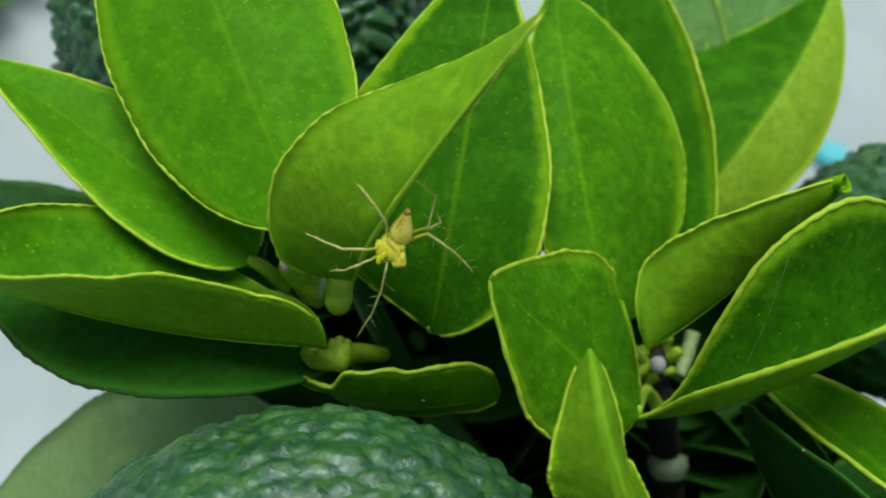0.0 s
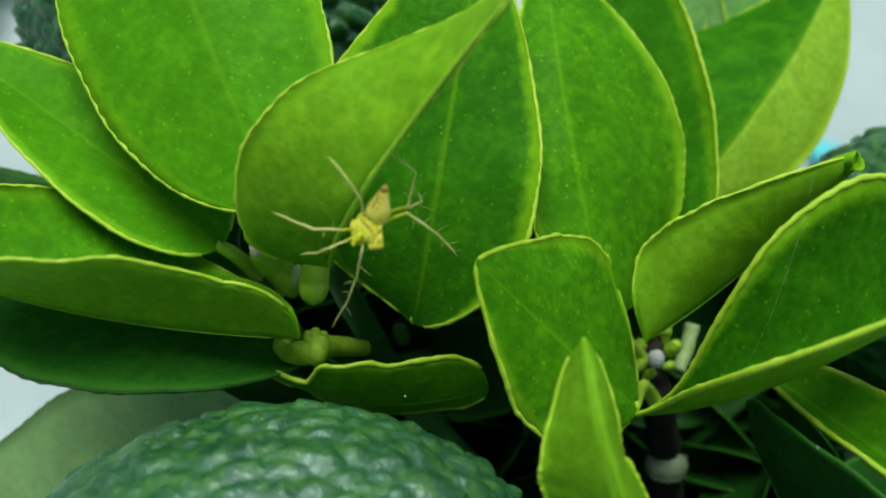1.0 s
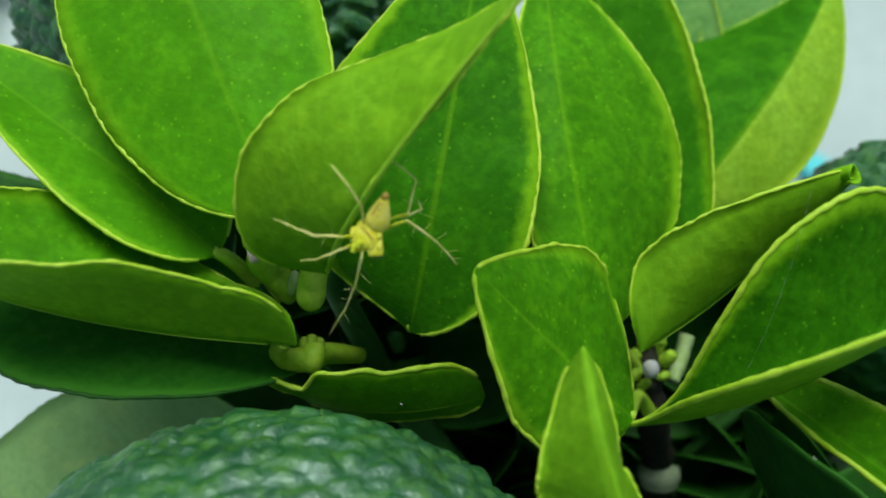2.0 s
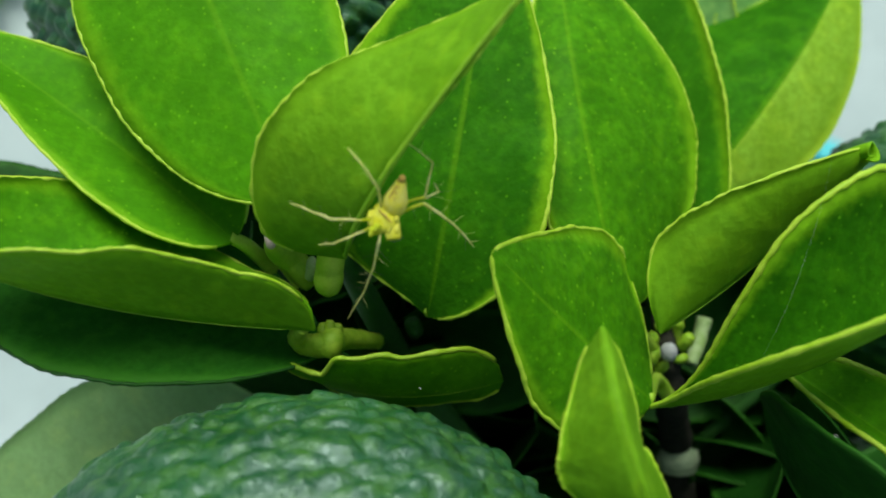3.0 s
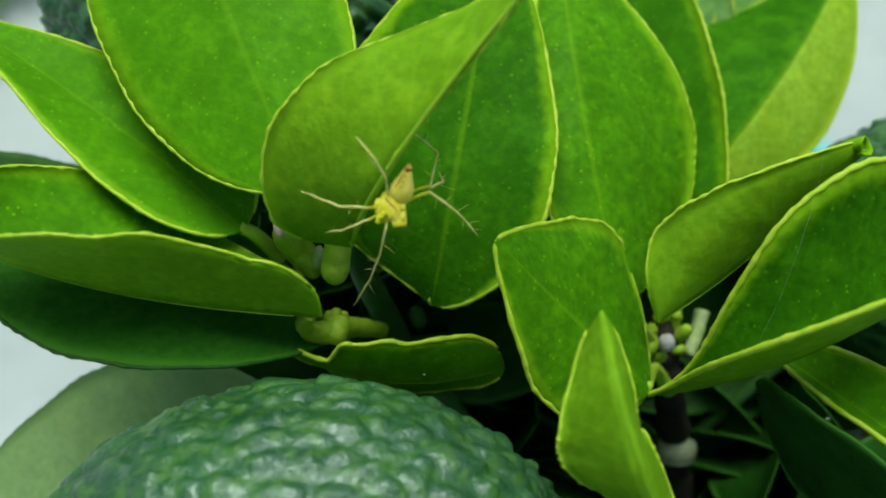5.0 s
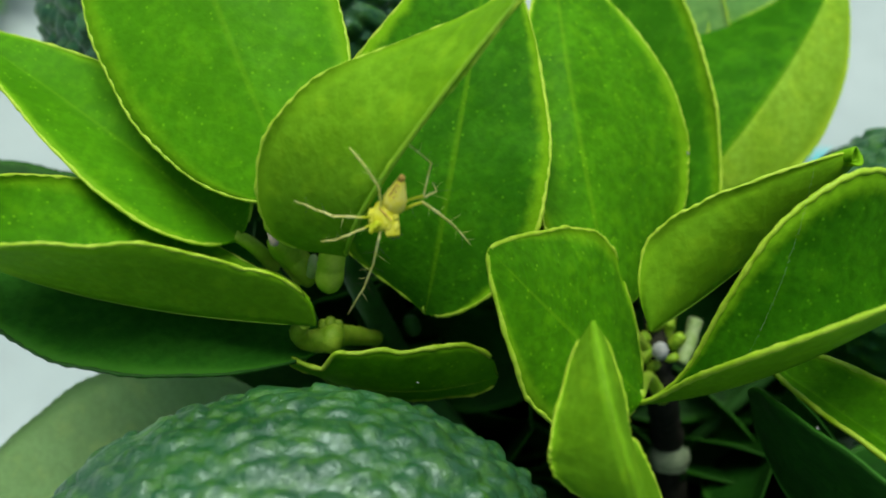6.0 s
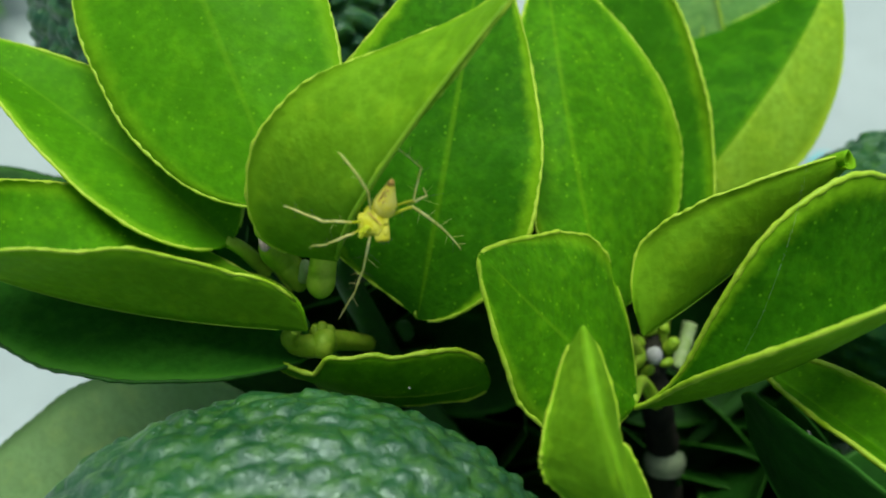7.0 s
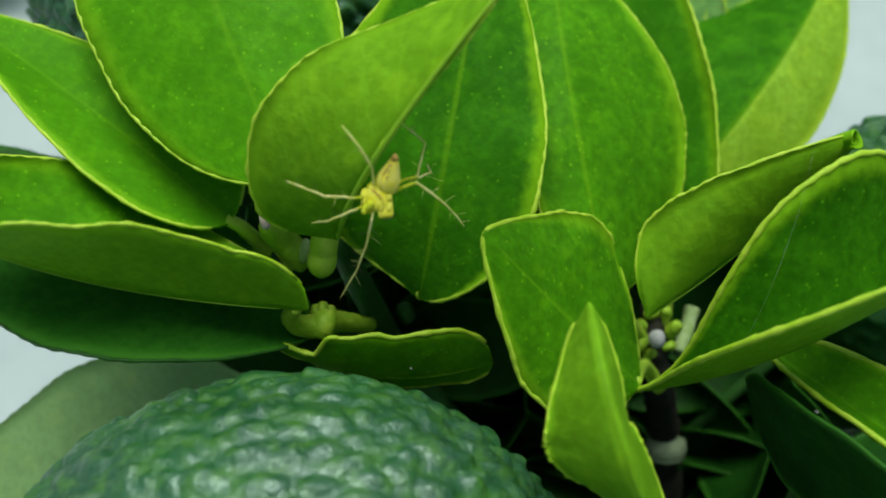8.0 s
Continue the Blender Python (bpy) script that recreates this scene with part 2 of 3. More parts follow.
def blob(center, axis, radii, profile, sides=16, steps=14, side=None):
    """A body of revolution along an axis, from -1 to 1, with its own outline and an oval section."""
    c, a = np.array(center, float), np.array(axis, float)
    length = np.linalg.norm(a)
    a /= length
    u = np.cross(a, side if side is not None else (0, -1, 0.2))
    u /= np.linalg.norm(u)
    w = np.cross(u, a)
    verts, faces = [], []
    for i in range(steps + 1):
        s = i / steps
        r = np.interp(s, np.linspace(0, 1, len(profile)), profile)
        for k in range(sides):
            g = 2 * math.pi * k / sides
            verts.append(c + a * length * (s - 0.5) + r * (radii[0] * math.cos(g) * u + radii[1] * math.sin(g) * w))
    for i in range(steps):
        for k in range(sides):
            k2 = (k + 1) % sides
            faces.append((i * sides + k, i * sides + k2, (i + 1) * sides + k2, (i + 1) * sides + k))
    faces.append(tuple(reversed(range(sides))))
    faces.append(tuple(steps * sides + k for k in range(sides)))
    return np.array(verts), faces


OVAL = [math.sin(math.pi * (0.03 + 0.94 * i / 16)) ** 0.62 for i in range(17)]


# ---- leaves ----
def leaf(base, bow, tip, half, lop, roll, twist, fold_l, fold_r, curl_l, curl_r, shoulder, blunt, upper=UPPER, lower=LOWER,
         stalk=(), label="", wave=0.22, notch=0.0, fine=96, seed=0, margin=True, name="leaf", roll_tip=0.0, rim=0.23, slim=1.0, slim_r=1.0, ribs=0.42, upper_r=None, point=0.0, heel=0.0, bite=0.86):
    """One leaf. The midrib bows from base to tip; the two halves fold up from it by fold degrees and curl on by curl degrees.
    half: half width; lop: left half over right; roll, twist: turn about the midrib; shoulder, blunt: the outline's shape."""
    rnd = np.random.RandomState(seed + 11)
    B, M, T = (np.array(q, float) for q in (base, bow, tip))
    s = np.linspace(0, 1, fine + 1)[:, None]
    mid = (1 - s) ** 2 * B + 2 * s * (1 - s) * M + s * s * T
    t = 2 * (1 - s) * (M - B) + 2 * s * (T - M)
    t /= np.linalg.norm(t, axis=1, keepdims=True)
    chord = (T - B) / np.linalg.norm(T - B)
    a = np.array([0, -1.0, 0])
    a -= chord * (a @ chord)
    a /= np.linalg.norm(a)
    b = np.cross(chord, a)
    ph = np.radians(roll + twist * (s - 0.5))
    n = np.cos(ph) * a + np.sin(ph) * b
    n -= t * (n * t).sum(1, keepdims=True)
    n /= np.linalg.norm(n, axis=1, keepdims=True)
    e = np.cross(t, n)
    prof = np.abs(np.sin(np.pi * s ** shoulder)) ** blunt
    if point:
        k0 = int(fine * (1 - point))
        prof[k0:] = prof[k0] * np.minimum(1, ((1 - s[k0:]) / point)) ** 0.8
    if heel:
        k1 = int(fine * heel)
        prof[:k1] = np.maximum(prof[:k1], prof[k1] * np.sqrt(np.maximum(0, 1 - (1 - s[:k1] / heel) ** 2)))
    prof[0], prof[-1] = 0.02, 0.015
    length = np.linalg.norm(np.diff(mid, axis=0), axis=1).sum()
    teeth = length / 2.4
    V = 8
    cols = {}
    for sg, h0, fold, curl in ((-1, half * lop * slim, fold_l, curl_l), (1, half / lop * slim_r, fold_r, curl_r)):
        p1, p2, p3 = rnd.uniform(0, 6.28, 3)
        scallop = 1 + 0.004 * np.sin(2 * np.pi * teeth * s + 1.3 * np.sin(9 * s + p1)) + 0.007 * np.sin(31 * s + p2)
        if notch:
            scallop = scallop * (1 - notch * np.clip((s - bite) / 0.03, 0, 1) + 0.12 * notch * np.exp(-((s - bite + 0.02) / 0.03) ** 2))
        h = h0 * prof * scallop
        lat, up = np.zeros_like(s), np.zeros_like(s)
        for j in range(1, V + 1):
            v = (j - 0.5) / V
            ang = np.radians(fold + curl * v + roll_tip * np.clip((s - 0.8) / 0.2, 0, 1) * v)
            lat = lat + np.cos(ang) / V
            up = up + np.sin(ang) / V
            edge = j / V
            ripple = wave * (edge ** 2) * (np.sin(13 * s + p3 + sg) + 0.35 * np.sin(29 * s + p1)) * prof
            ripple = ripple + 0.06 * wave * np.sin(40 * s - 5 * edge + p2) * edge
            quilt = 0.16 * np.sin(19 * s + 3 * edge + p2 + 1.5 * np.sin(7 * s + p1)) * np.sin(2.6 * edge + p3) * prof
            cols[sg * j] = mid + sg * e * h * lat + n * (h * up + ripple + quilt * edge)
    cols[0] = mid
    grid = np.stack([cols[j] for j in range(-V, V + 1)], 1)
    ds = np.gradient(grid, axis=0)
    dv = np.gradient(grid, axis=1)
    nn = np.cross(ds, dv)
    nn /= np.linalg.norm(nn, axis=2, keepdims=True) + 1e-9
    if (nn[fine // 2, V] * n[fine // 2]).sum() < 0:
        nn = -nn
    thick = 0.2
    W = 2 * V + 1
    top, bottom = (grid + nn * thick).reshape(-1, 3), (grid - nn * thick).reshape(-1, 3)
    verts = np.concatenate([top, bottom])
    N = len(top)
    faces, slots = [], []
    flip = np.dot(np.cross(ds[fine // 2, V], dv[fine // 2, V]), n[fine // 2]) < 0
    for i in range(fine):
        for j in range(W - 1):
            q = (i * W + j, (i + 1) * W + j, (i + 1) * W + j + 1, i * W + j + 1)
            q2 = tuple(reversed(q))
            up_q, dn_q = (q2, q) if flip else (q, q2)
            faces.append(up_q)
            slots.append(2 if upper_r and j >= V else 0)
            faces.append(tuple(N + k for k in dn_q))
            slots.append(1)
        for j in (0, W - 1):
            q = (i * W + j, (i + 1) * W + j, N + (i + 1) * W + j, N + i * W + j)
            faces.append(q)
            slots.append(0)
    uu, vv = np.meshgrid(np.linspace(0, 1, W), np.linspace(0, 1, fine + 1))
    uv = np.stack([uu, vv], -1).reshape(-1, 2)
    origin = world_of(base)
    me = mesh_of("blade", verts, faces, (upper, lower, upper_r or upper), origin, slots, np.concatenate([uv, uv]))
    ob = part(name, me, lime_tree, origin - TREE_BASE, label)
    # midrib, proud on both faces
    if not margin:
        return ob
    v, f = tube((mid - n * 0.2)[5:-3], [ribs * r for r in (0.16, 0.28, 0.26, 0.24, 0.2, 0.16, 0.1)], 8)
    part("midrib", mesh_of("midrib", v, f, (RIB,), origin), ob)
    # crenate pale margin
    if margin:
        edge = np.concatenate([grid[2:-1, 0], grid[-2:1:-1, -1]])
        k = np.arange(len(edge))
        wob = np.interp(k, np.linspace(0, len(edge), 60), rnd.uniform(0, 1, 60))
        wob2 = np.interp(k, np.linspace(0, len(edge), 16), rnd.uniform(-1, 1, 16))
        bead = rim * (1 + 0.2 * wob2) + 0.16 * wob * np.abs(np.sin(np.pi * teeth * k / fine + 2 * wob2)) ** 3
        v, f = tube(edge, bead, 6)
        part("margin", mesh_of("margin", v, f, (SHADE_RIM if upper in (DEEP_SHADE_UPPER, HALF_SHADE_UPPER) else MARGIN,), origin), ob)
    if stalk:
        v, f = tube(spline([mid[2], *stalk], 6), (0.75, 1.0, 1.15), 10)
        part("petiole", mesh_of("petiole", v, f, (GREEN_STEM,), origin), ob)
    return ob


leaf((-17.2, 114.1, 3.1), (-28.7, 116.0, 28.6), (-45.3, 133.7, 67.6), 16.0, 1.07, -6.00, 5.44, -1.00, -12.00, -5.00, -14.00, 0.89, 0.61, label='broad upright bright green leaf with crenate pale margin', seed=1)
leaf((-26.1, 123.5, -1.9), (-39.7, 126.0, 10.1), (-64.5, 125.4, 26.5), 9.7, 0.95, 30.59, 25.08, 17.38, 6.36, 9.70, -2.82, 0.78, 0.74, label='green leaf spreading sideways, shaded by the leaf above', seed=2, stalk=((-24.5, 125.6, -2.8), (-20.3, 132.9, -8.1)))
leaf((-15.2, 117.7, -12.6), (-48.4, 116.0, -10.8), (-60.3, 106.7, -0.4), 15.1, 0.99, 71, -44, 45, 33, 2, 5, 0.98, 0.55, label='green leaf folded along its midrib, underside showing', seed=3, heel=0.14)
leaf((-33.4, 146.0, -3.4), (-62.4, 145.0, 3.3), (-87.8, 144.0, 9.3), 9.7, 1.00, 63, -5, 15, 13, 10, 9, 0.87, 0.71, label='dark leaf mostly hidden behind others', seed=4, upper=DEEP_SHADE_UPPER)
leaf((-15.6, 126.6, -16.4), (-47.7, 125.5, -5.8), (-61.2, 118.5, -4.2), 14.4, 1.01, 33, -10, 14, 15, 9, 10, 0.89, 0.71, label='dark green shaded leaf lying under a folded one', seed=5, upper=HALF_SHADE_UPPER)
leaf((-19.8, 139.9, -30.9), (-48.1, 146.3, -46.4), (-84.9, 150.7, -56.9), 22.2, 0.99, 15, 10, 15, 5, 10, 2, 0.80, 0.73, label='pale dull leaf deeper below the twig', seed=6, upper=PALE, lower=PALE, margin=False)
leaf((-11.4, 117.4, -4.0), (-9.4, 94.8, 0.7), (11.0, 95.0, 25.0), 14.6, 1.01, 169, -91, 122, 13, 0, 1, 0.74, 0.53, label='folded leaf with pale underside, the spider on its keel', seed=7, slim=0.02, ribs=1.4, heel=0.1)
leaf((-1.6, 127.4, -11.7), (0.5, 119.8, -1.2), (8.0, 132.5, 44.0), 15.8, 1.24, -16, 31, 3, -4, 5, -1, 0.92, 0.85, label='deep green upright leaf behind the spider', seed=8, ribs=0.25, upper=DEEP, stalk=((-1.4, 136.0, -8.5), (-1.5, 146.0, -10.0)))
leaf((23.9, 128.6, -12.2), (16.4, 125.4, 19.8), (18.1, 147.8, 42.3), 12.95, 0.56, 14.37, -31.73, -12.11, -11.88, -13.16, -11.86, 0.67, 0.59, label='bright green upright oval leaf', seed=9, stalk=((30.7, 143.8, -16.7), (35.0, 148.1, -20.9)))
# The deep green here carries the shade from the leaf in front.
leaf((35.9, 146.1, -10.8), (29.1, 151.2, 21.1), (25.2, 155.4, 60.6), 13.2, 0.98, -6, 13, 6, 11, 5, 8, 0.84, 0.63, label='green upright leaf standing behind another', seed=10, upper=DEEP)
# Light is in the halves' colours: deep green left, lit yellow-green right.
leaf((33.5, 148.5, -1.4), (62.0, 153.3, 28.1), (74.7, 172.3, 52.6), 19.0, 1.63, -19.10, -38.68, -10.81, -17.48, -24.22, -15.88, 0.76, 1.28, label='broad cupped leaf with notched tip, one half coloured lit yellow-green', seed=11, stalk=((36.6, 146.8, -8.4), (36.6, 152.3, -19.4)), notch=0.05, upper=DEEP, upper_r=LIT_HALF)
leaf((27.6, 122.5, -13.6), (38.8, 125.7, -8.0), (52.6, 117.2, 8.6), 12.6, 1.00, 197, 36, 98, -42, 0, 71, 0.80, 0.50, label='rolled leaf with pale underside and curled tip', seed=12, slim=0.3)
leaf((26.7, 129.4, -24.2), (40.2, 97.6, -18.0), (70.5, 127.4, -4.5), 19.0, 1.02, -25, 41, 28, 86, 19, 2, 1.70, 1.04, label='broad green leaf with pale thick margin', seed=13, upper=DEEP, rim=0.32)
leaf((43.1, 123.7, -17.7), (53.9, 111.2, -27.2), (62.8, 100.0, -34.2), 6.2, 1.00, -20, 6, 22, 38, 8, 21, 0.82, 0.64, label='green leaf with bright crenate margin', seed=14, rim=0.36)
leaf((27.6, 127.6, -23.0), (17.1, 117.4, -14.7), (5.7, 109.3, -3.4), 13.6, 0.79, 37, 0, 1, -1, -33, -7, 0.77, 0.87, label='small bright green pointed leaf', seed=15, stalk=((31.5, 141, -22), (35, 146, -26)), point=0.35, rim=0.27, wave=0.3)
leaf((24.2, 100.8, -35.9), (16.3, 82.6, -26.0), (15.8, 97.8, -10.8), 11.2, 1.05, 147, 4, 98, 18, 21, 4, 0.87, 0.34, label='narrow bright green leaf near the lime', seed=16, rim=0.36, ribs=0.15, slim=0.75)
leaf((8.0, 127.0, -20.1), (-8.0, 124.8, -24.5), (-20.1, 124.6, -17.7), 8.7, 1.01, 114, -24, 11, 0, 13, 0, 0.80, 0.42, label='small crinkled leaf with a chewed edge above the lime', seed=17, wave=0.3, notch=0.6, bite=0.78, slim_r=0.5, lower=UPPER, ribs=0.1, rim=0.3)
leaf((46.1, 175.7, 4.5), (42.8, 174.5, 36.5), (36.3, 173.0, 71.9), 12.3, 1.00, 2, 1, 15, 14, 10, 9, 0.82, 0.72, label='pale out-of-focus leaf behind the cluster', seed=18, upper=FRESH, lower=FRESH)
leaf((57.4, 178.1, 4.6), (61.1, 175.8, 41.1), (66.4, 173.7, 76.2), 11.9, 1.00, -1, -0, 15, 15, 10, 10, 0.86, 0.70, label='pale out-of-focus leaf behind the cluster', seed=19, upper=FRESH, lower=FRESH)
leaf((42.2, 127.0, -23.5), (44.0, 115.0, -31.9), (58.4, 101.0, -36.6), 10.9, 1.00, 68, 0, 3, 3, 5, 3, 0.83, 0.70, label='dark shaded leaf under the folded one', seed=21, upper=DEEP_SHADE_UPPER, lower=DEEP_SHADE_UPPER, margin=False)

# ---- added dark leaves that fill the crown's shade, fruits, the rest of the bush ----
deep = random.Random(5)


def inner_leaf(x, y, z, seed):
    """An added leaf of the inner crown, coloured dark for shade, at a chance angle."""
    if (abs(x - 38) < 20 and y < 178 and z > -58) or (x < -16 and z < -6 and y < 195):
        return
    az, lift, size = deep.uniform(0, 6.28), deep.uniform(-0.5, 0.35), deep.uniform(20, 27)
    d = np.array([math.cos(az) * math.cos(lift), math.sin(az) * math.cos(lift), math.sin(lift)]) * size
    p = np.array([x, y, z])
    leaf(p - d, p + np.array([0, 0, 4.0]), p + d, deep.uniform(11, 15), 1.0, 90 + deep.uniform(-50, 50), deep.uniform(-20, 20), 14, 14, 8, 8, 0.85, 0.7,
         DEEP_SHADE_UPPER, DEEP_SHADE_UPPER, (), "added leaf coloured dark for the crown's shade", 0.4, 0, 28, seed, False)


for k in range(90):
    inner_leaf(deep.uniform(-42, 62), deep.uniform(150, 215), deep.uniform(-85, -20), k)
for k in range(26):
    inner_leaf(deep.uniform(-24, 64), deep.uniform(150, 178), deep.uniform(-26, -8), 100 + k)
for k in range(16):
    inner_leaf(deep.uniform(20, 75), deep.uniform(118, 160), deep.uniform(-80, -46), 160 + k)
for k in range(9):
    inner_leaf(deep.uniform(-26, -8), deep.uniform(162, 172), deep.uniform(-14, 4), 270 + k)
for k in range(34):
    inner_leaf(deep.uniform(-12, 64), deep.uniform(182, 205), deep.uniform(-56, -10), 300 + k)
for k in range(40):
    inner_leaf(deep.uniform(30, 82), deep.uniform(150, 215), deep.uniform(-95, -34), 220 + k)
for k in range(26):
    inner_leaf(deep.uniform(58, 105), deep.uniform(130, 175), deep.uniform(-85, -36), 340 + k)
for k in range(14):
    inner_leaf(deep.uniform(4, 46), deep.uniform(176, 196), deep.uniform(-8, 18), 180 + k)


def lime_fruit(center, wide, tall, seed, label, stalk_to, relief=1.0, deep=0):
    """A warty round lime: a dense ball raised into uneven bumps, with a small calyx and stalk."""
    rnd = np.random.RandomState(seed)
    bm = bmesh.new()
    bmesh.ops.create_icosphere(bm, subdivisions=7 if wide > 33.2 else 6, radius=1.0)
    v = np.array([q.co[:] for q in bm.verts])
    faces = [tuple(q.index for q in f.verts) for f in bm.faces]
    bm.free()
    count = 1250
    i = np.arange(count) + 0.5
    ph, th = np.arccos(1 - 2 * i / count), math.pi * (1 + 5 ** 0.5) * i
    seeds = np.stack([np.cos(th) * np.sin(ph), np.sin(th) * np.sin(ph), np.cos(ph)], 1) + rnd.normal(0, 0.022, (count, 3))
    size = rnd.uniform(0.65, 1.7, count)
    q = v * 3.1 + seed
    swirl = np.stack([np.sin(q[:, 1] * 2.3 + 1.7 * np.sin(q[:, 2] * 2.9)), np.sin(q[:, 2] * 2.1 + 1.5 * np.sin(q[:, 0] * 3.1)), np.sin(q[:, 0] * 2.7 + 1.6 * np.sin(q[:, 1] * 2.5))], 1)
    u = v + 0.035 * swirl
    near = np.full(len(v), 9.0)
    second = np.full(len(v), 9.0)
    slope = np.zeros(len(v))
    lean = rnd.normal(0, 1, (count, 3))
    for q, w, g in zip(seeds, size, lean):
        d = np.linalg.norm((u - q) * np.array([0.82, 0.9, 1.25]), axis=1) / w
        second = np.where(d < near, near, np.minimum(second, d))
        slope = np.where(d < near, (u - q) @ g, slope)
        near = np.minimum(near, d)
    bump = np.clip((second - near) / 0.031, 0, 1)
    bump = bump * bump * (3 - 2 * bump)
    dome = np.clip(1 - (near / 0.08) ** 2, 0, 1)
    slow = 0.010 * np.sin(3.1 * v[:, 0] + 2.0 * v[:, 2] + seed) + 0.012 * np.sin(2.3 * v[:, 1] - 3.4 * v[:, 2])
    r = 1 + relief * ((0.013 + 0.15 * slope) * bump + 0.015 * dome) + slow
    pts = v * r[:, None] * np.array([wide, deep or wide, tall]) + np.array(center)
    origin = world_of(center)
    ob = new("lime_fruit")
    ob.location = origin
    tagged(ob, label, "fruit", "limes on the tree")
    part("rind", mesh_of("rind", pts, faces, (RIND,), origin), ob)
    up = np.array(TWIG.inverted().to_3x3() @ Vector((0, 0, 1)))
    top = np.array(center) + up * np.linalg.norm(up * np.array([wide, deep or wide, tall]))
    petals = []
    for k in range(5):
        g = 2 * math.pi * k / 5
        side = np.cross(up, (1, 0, 0)) * math.cos(g) + np.array([1, 0, 0]) * math.sin(g)
        petals.append(tube([top + up * 0.6, top + up * 0.4 + side * 1.8, top - up * 0.1 + side * 3.2], (1.1, 1.0, 0.3), 8, 0.5))
    part("calyx", mesh_of("calyx", *joined(petals), (GREEN_STEM,), origin), ob)
    part("stalk", mesh_of("stalk", *tube(spline([top, 0.6 * top + 0.4 * np.array(stalk_to), stalk_to], 8), (1.3, 1.1, 1.3), 10), (DARK_STEM,), origin), ob)
    return ob


lime_fruit((-15.9, 111.0, -52.8), 35.6, 32.8, 3, "dark green warty lime hanging below the spider's leaf", (6, 152, -36), 1.0, 27.0)
lime_fruit((-34.6, 167.0, 41.1), 33.5, 34.0, 8, "dark green warty lime behind the upright leaves", (-13, 150, -6), 1.9)
lime_fruit((89.9, 165.3, -4.4), 30.3, 23.8, 14, "dark green warty lime half hidden by a broad leaf", (46, 176, -40), 1.5)

# ---- twigs ----
ROUNDED = ("bud", "bud_scale", "leaf_scar")


def twig(points, radii, material, name="twig", label="", sides=12, knots=0.0, seed=0):
    rnd = np.random.RandomState(seed)
    path = spline(points, 10)
    r = np.interp(np.linspace(0, 1, len(path)), np.linspace(0, 1, len(radii)), radii)
    r = r * (1 + knots * rnd.uniform(-1, 1, len(path)))
    if name in ROUNDED:
        k = np.linspace(0, 1, len(path))
        r = r * np.sqrt(np.clip(1 - np.clip((k - 0.7) / 0.3, 0, 0.985) ** 2, 0, 1)) * np.sqrt(np.clip(1 - np.clip((0.25 - k) / 0.25, 0, 0.985) ** 2, 0, 1))
    v, f = tube(path, r, sides)
    origin = world_of(points[0])
    return part(name, mesh_of(name, v, f, (material,), origin), lime_tree, origin - TREE_BASE, label)


def at_ground(x, y, z):
    """A world point, given back in the twig's space."""
    return tuple(1000 * c for c in (TWIG.inverted() @ Vector((x, y, z))))


twig([(-13.5, 131, -3.0), (-9.1, 140, -13.0), (-2.2, 150, -26.0), (14, 162, -46), (36, 172, -62)], (1.7, 2.0, 2.3, 2.8, 3.2), DARK_STEM, label="dark green twig under the spider's leaf", knots=0.03)
twig([(33.5, 147, -13), (34.4, 147.5, -19), (36.0, 151, -26), (40.4, 164, -38), (42, 172, -52), (36, 176, -66)], (1.3, 2.1, 2.4, 2.8, 3.2, 3.6), BARK, label="brown knobbly twig at the leaf cluster's heart", knots=0.12)
twig([(36, 172, -62), (38, 182, -90), at_ground(0.04, 0.055, 0.45), at_ground(0.03, 0.065, 0.22), at_ground(0.035, 0.06, -0.01)], (4.5, 6, 8, 10, 12), BARK, "trunk", "grey-brown slender trunk", knots=0.06)
twig([(-12.6, 119.8, 0.6), (-13.6, 121.0, -4.2), (-14.0, 122.0, -6.7), (-14.2, 122.5, -8.9)], (1.6, 1.75, 1.85, 1.8), GREEN_STEM, "bud", "smooth pale green bud under a leaf base", knots=0.02)
twig([(-21.5, 122.0, -1.7), (-19.8, 125.0, -3.5), (-17.9, 126.0, -5.9), (-17.1, 126.0, -8.2)], (1.8, 2.0, 1.8, 1.4), YOUNG_STEM, "bud", "olive green bud with a whitish flank", knots=0.03)
twig([(-16.4, 124.6, -3.8), (-16.5, 124.4, -5.8), (-16.9, 124.6, -7.0)], (0.7, 0.75, 0.7), BUD_PALE, "bud_scale", "whitish green bud scale", knots=0.05)
twig([(-20.8, 117.6, -0.6), (-20.5, 117.5, -1.9), (-20.3, 118, -2.9)], (0.55, 0.62, 0.6), PINK, "leaf_scar", "pale pinkish scar at a leaf base")
twig([(-16.6, 118.2, -12.4), (-18.0, 121.5, -13.8), (-17.3, 124.0, -15.0), (-15.3, 126.0, -15.3), (-13.0, 131.0, -15.0), (-9, 138, -16)], (0.8, 1.1, 1.4, 1.7, 1.5, 1.2), YOUNG_STEM, "petiole", "pale green swollen leaf stalk", knots=0.04)
twig([(-14.9, 126.0, -16.6), (-14.2, 125.5, -15.0), (-13.6, 126.5, -13.4)], (1.6, 1.75, 1.6), YOUNG_STEM, "bud", "round yellow-green bud on the twig", knots=0.05)
for q, r in (((-15.2, 126.0, -13.2), 0.8), ((-14.3, 125.6, -12.8), 0.75), ((-13.4, 126.0, -13.3), 0.8)):
    twig([(q[0], q[1], q[2] - r), q, (q[0] + 0.1, q[1] - 0.2, q[2] + r)], (r, r, 0.8 * r), YOUNG_STEM, "bud_scale", "yellow-green bud scale", knots=0.08)
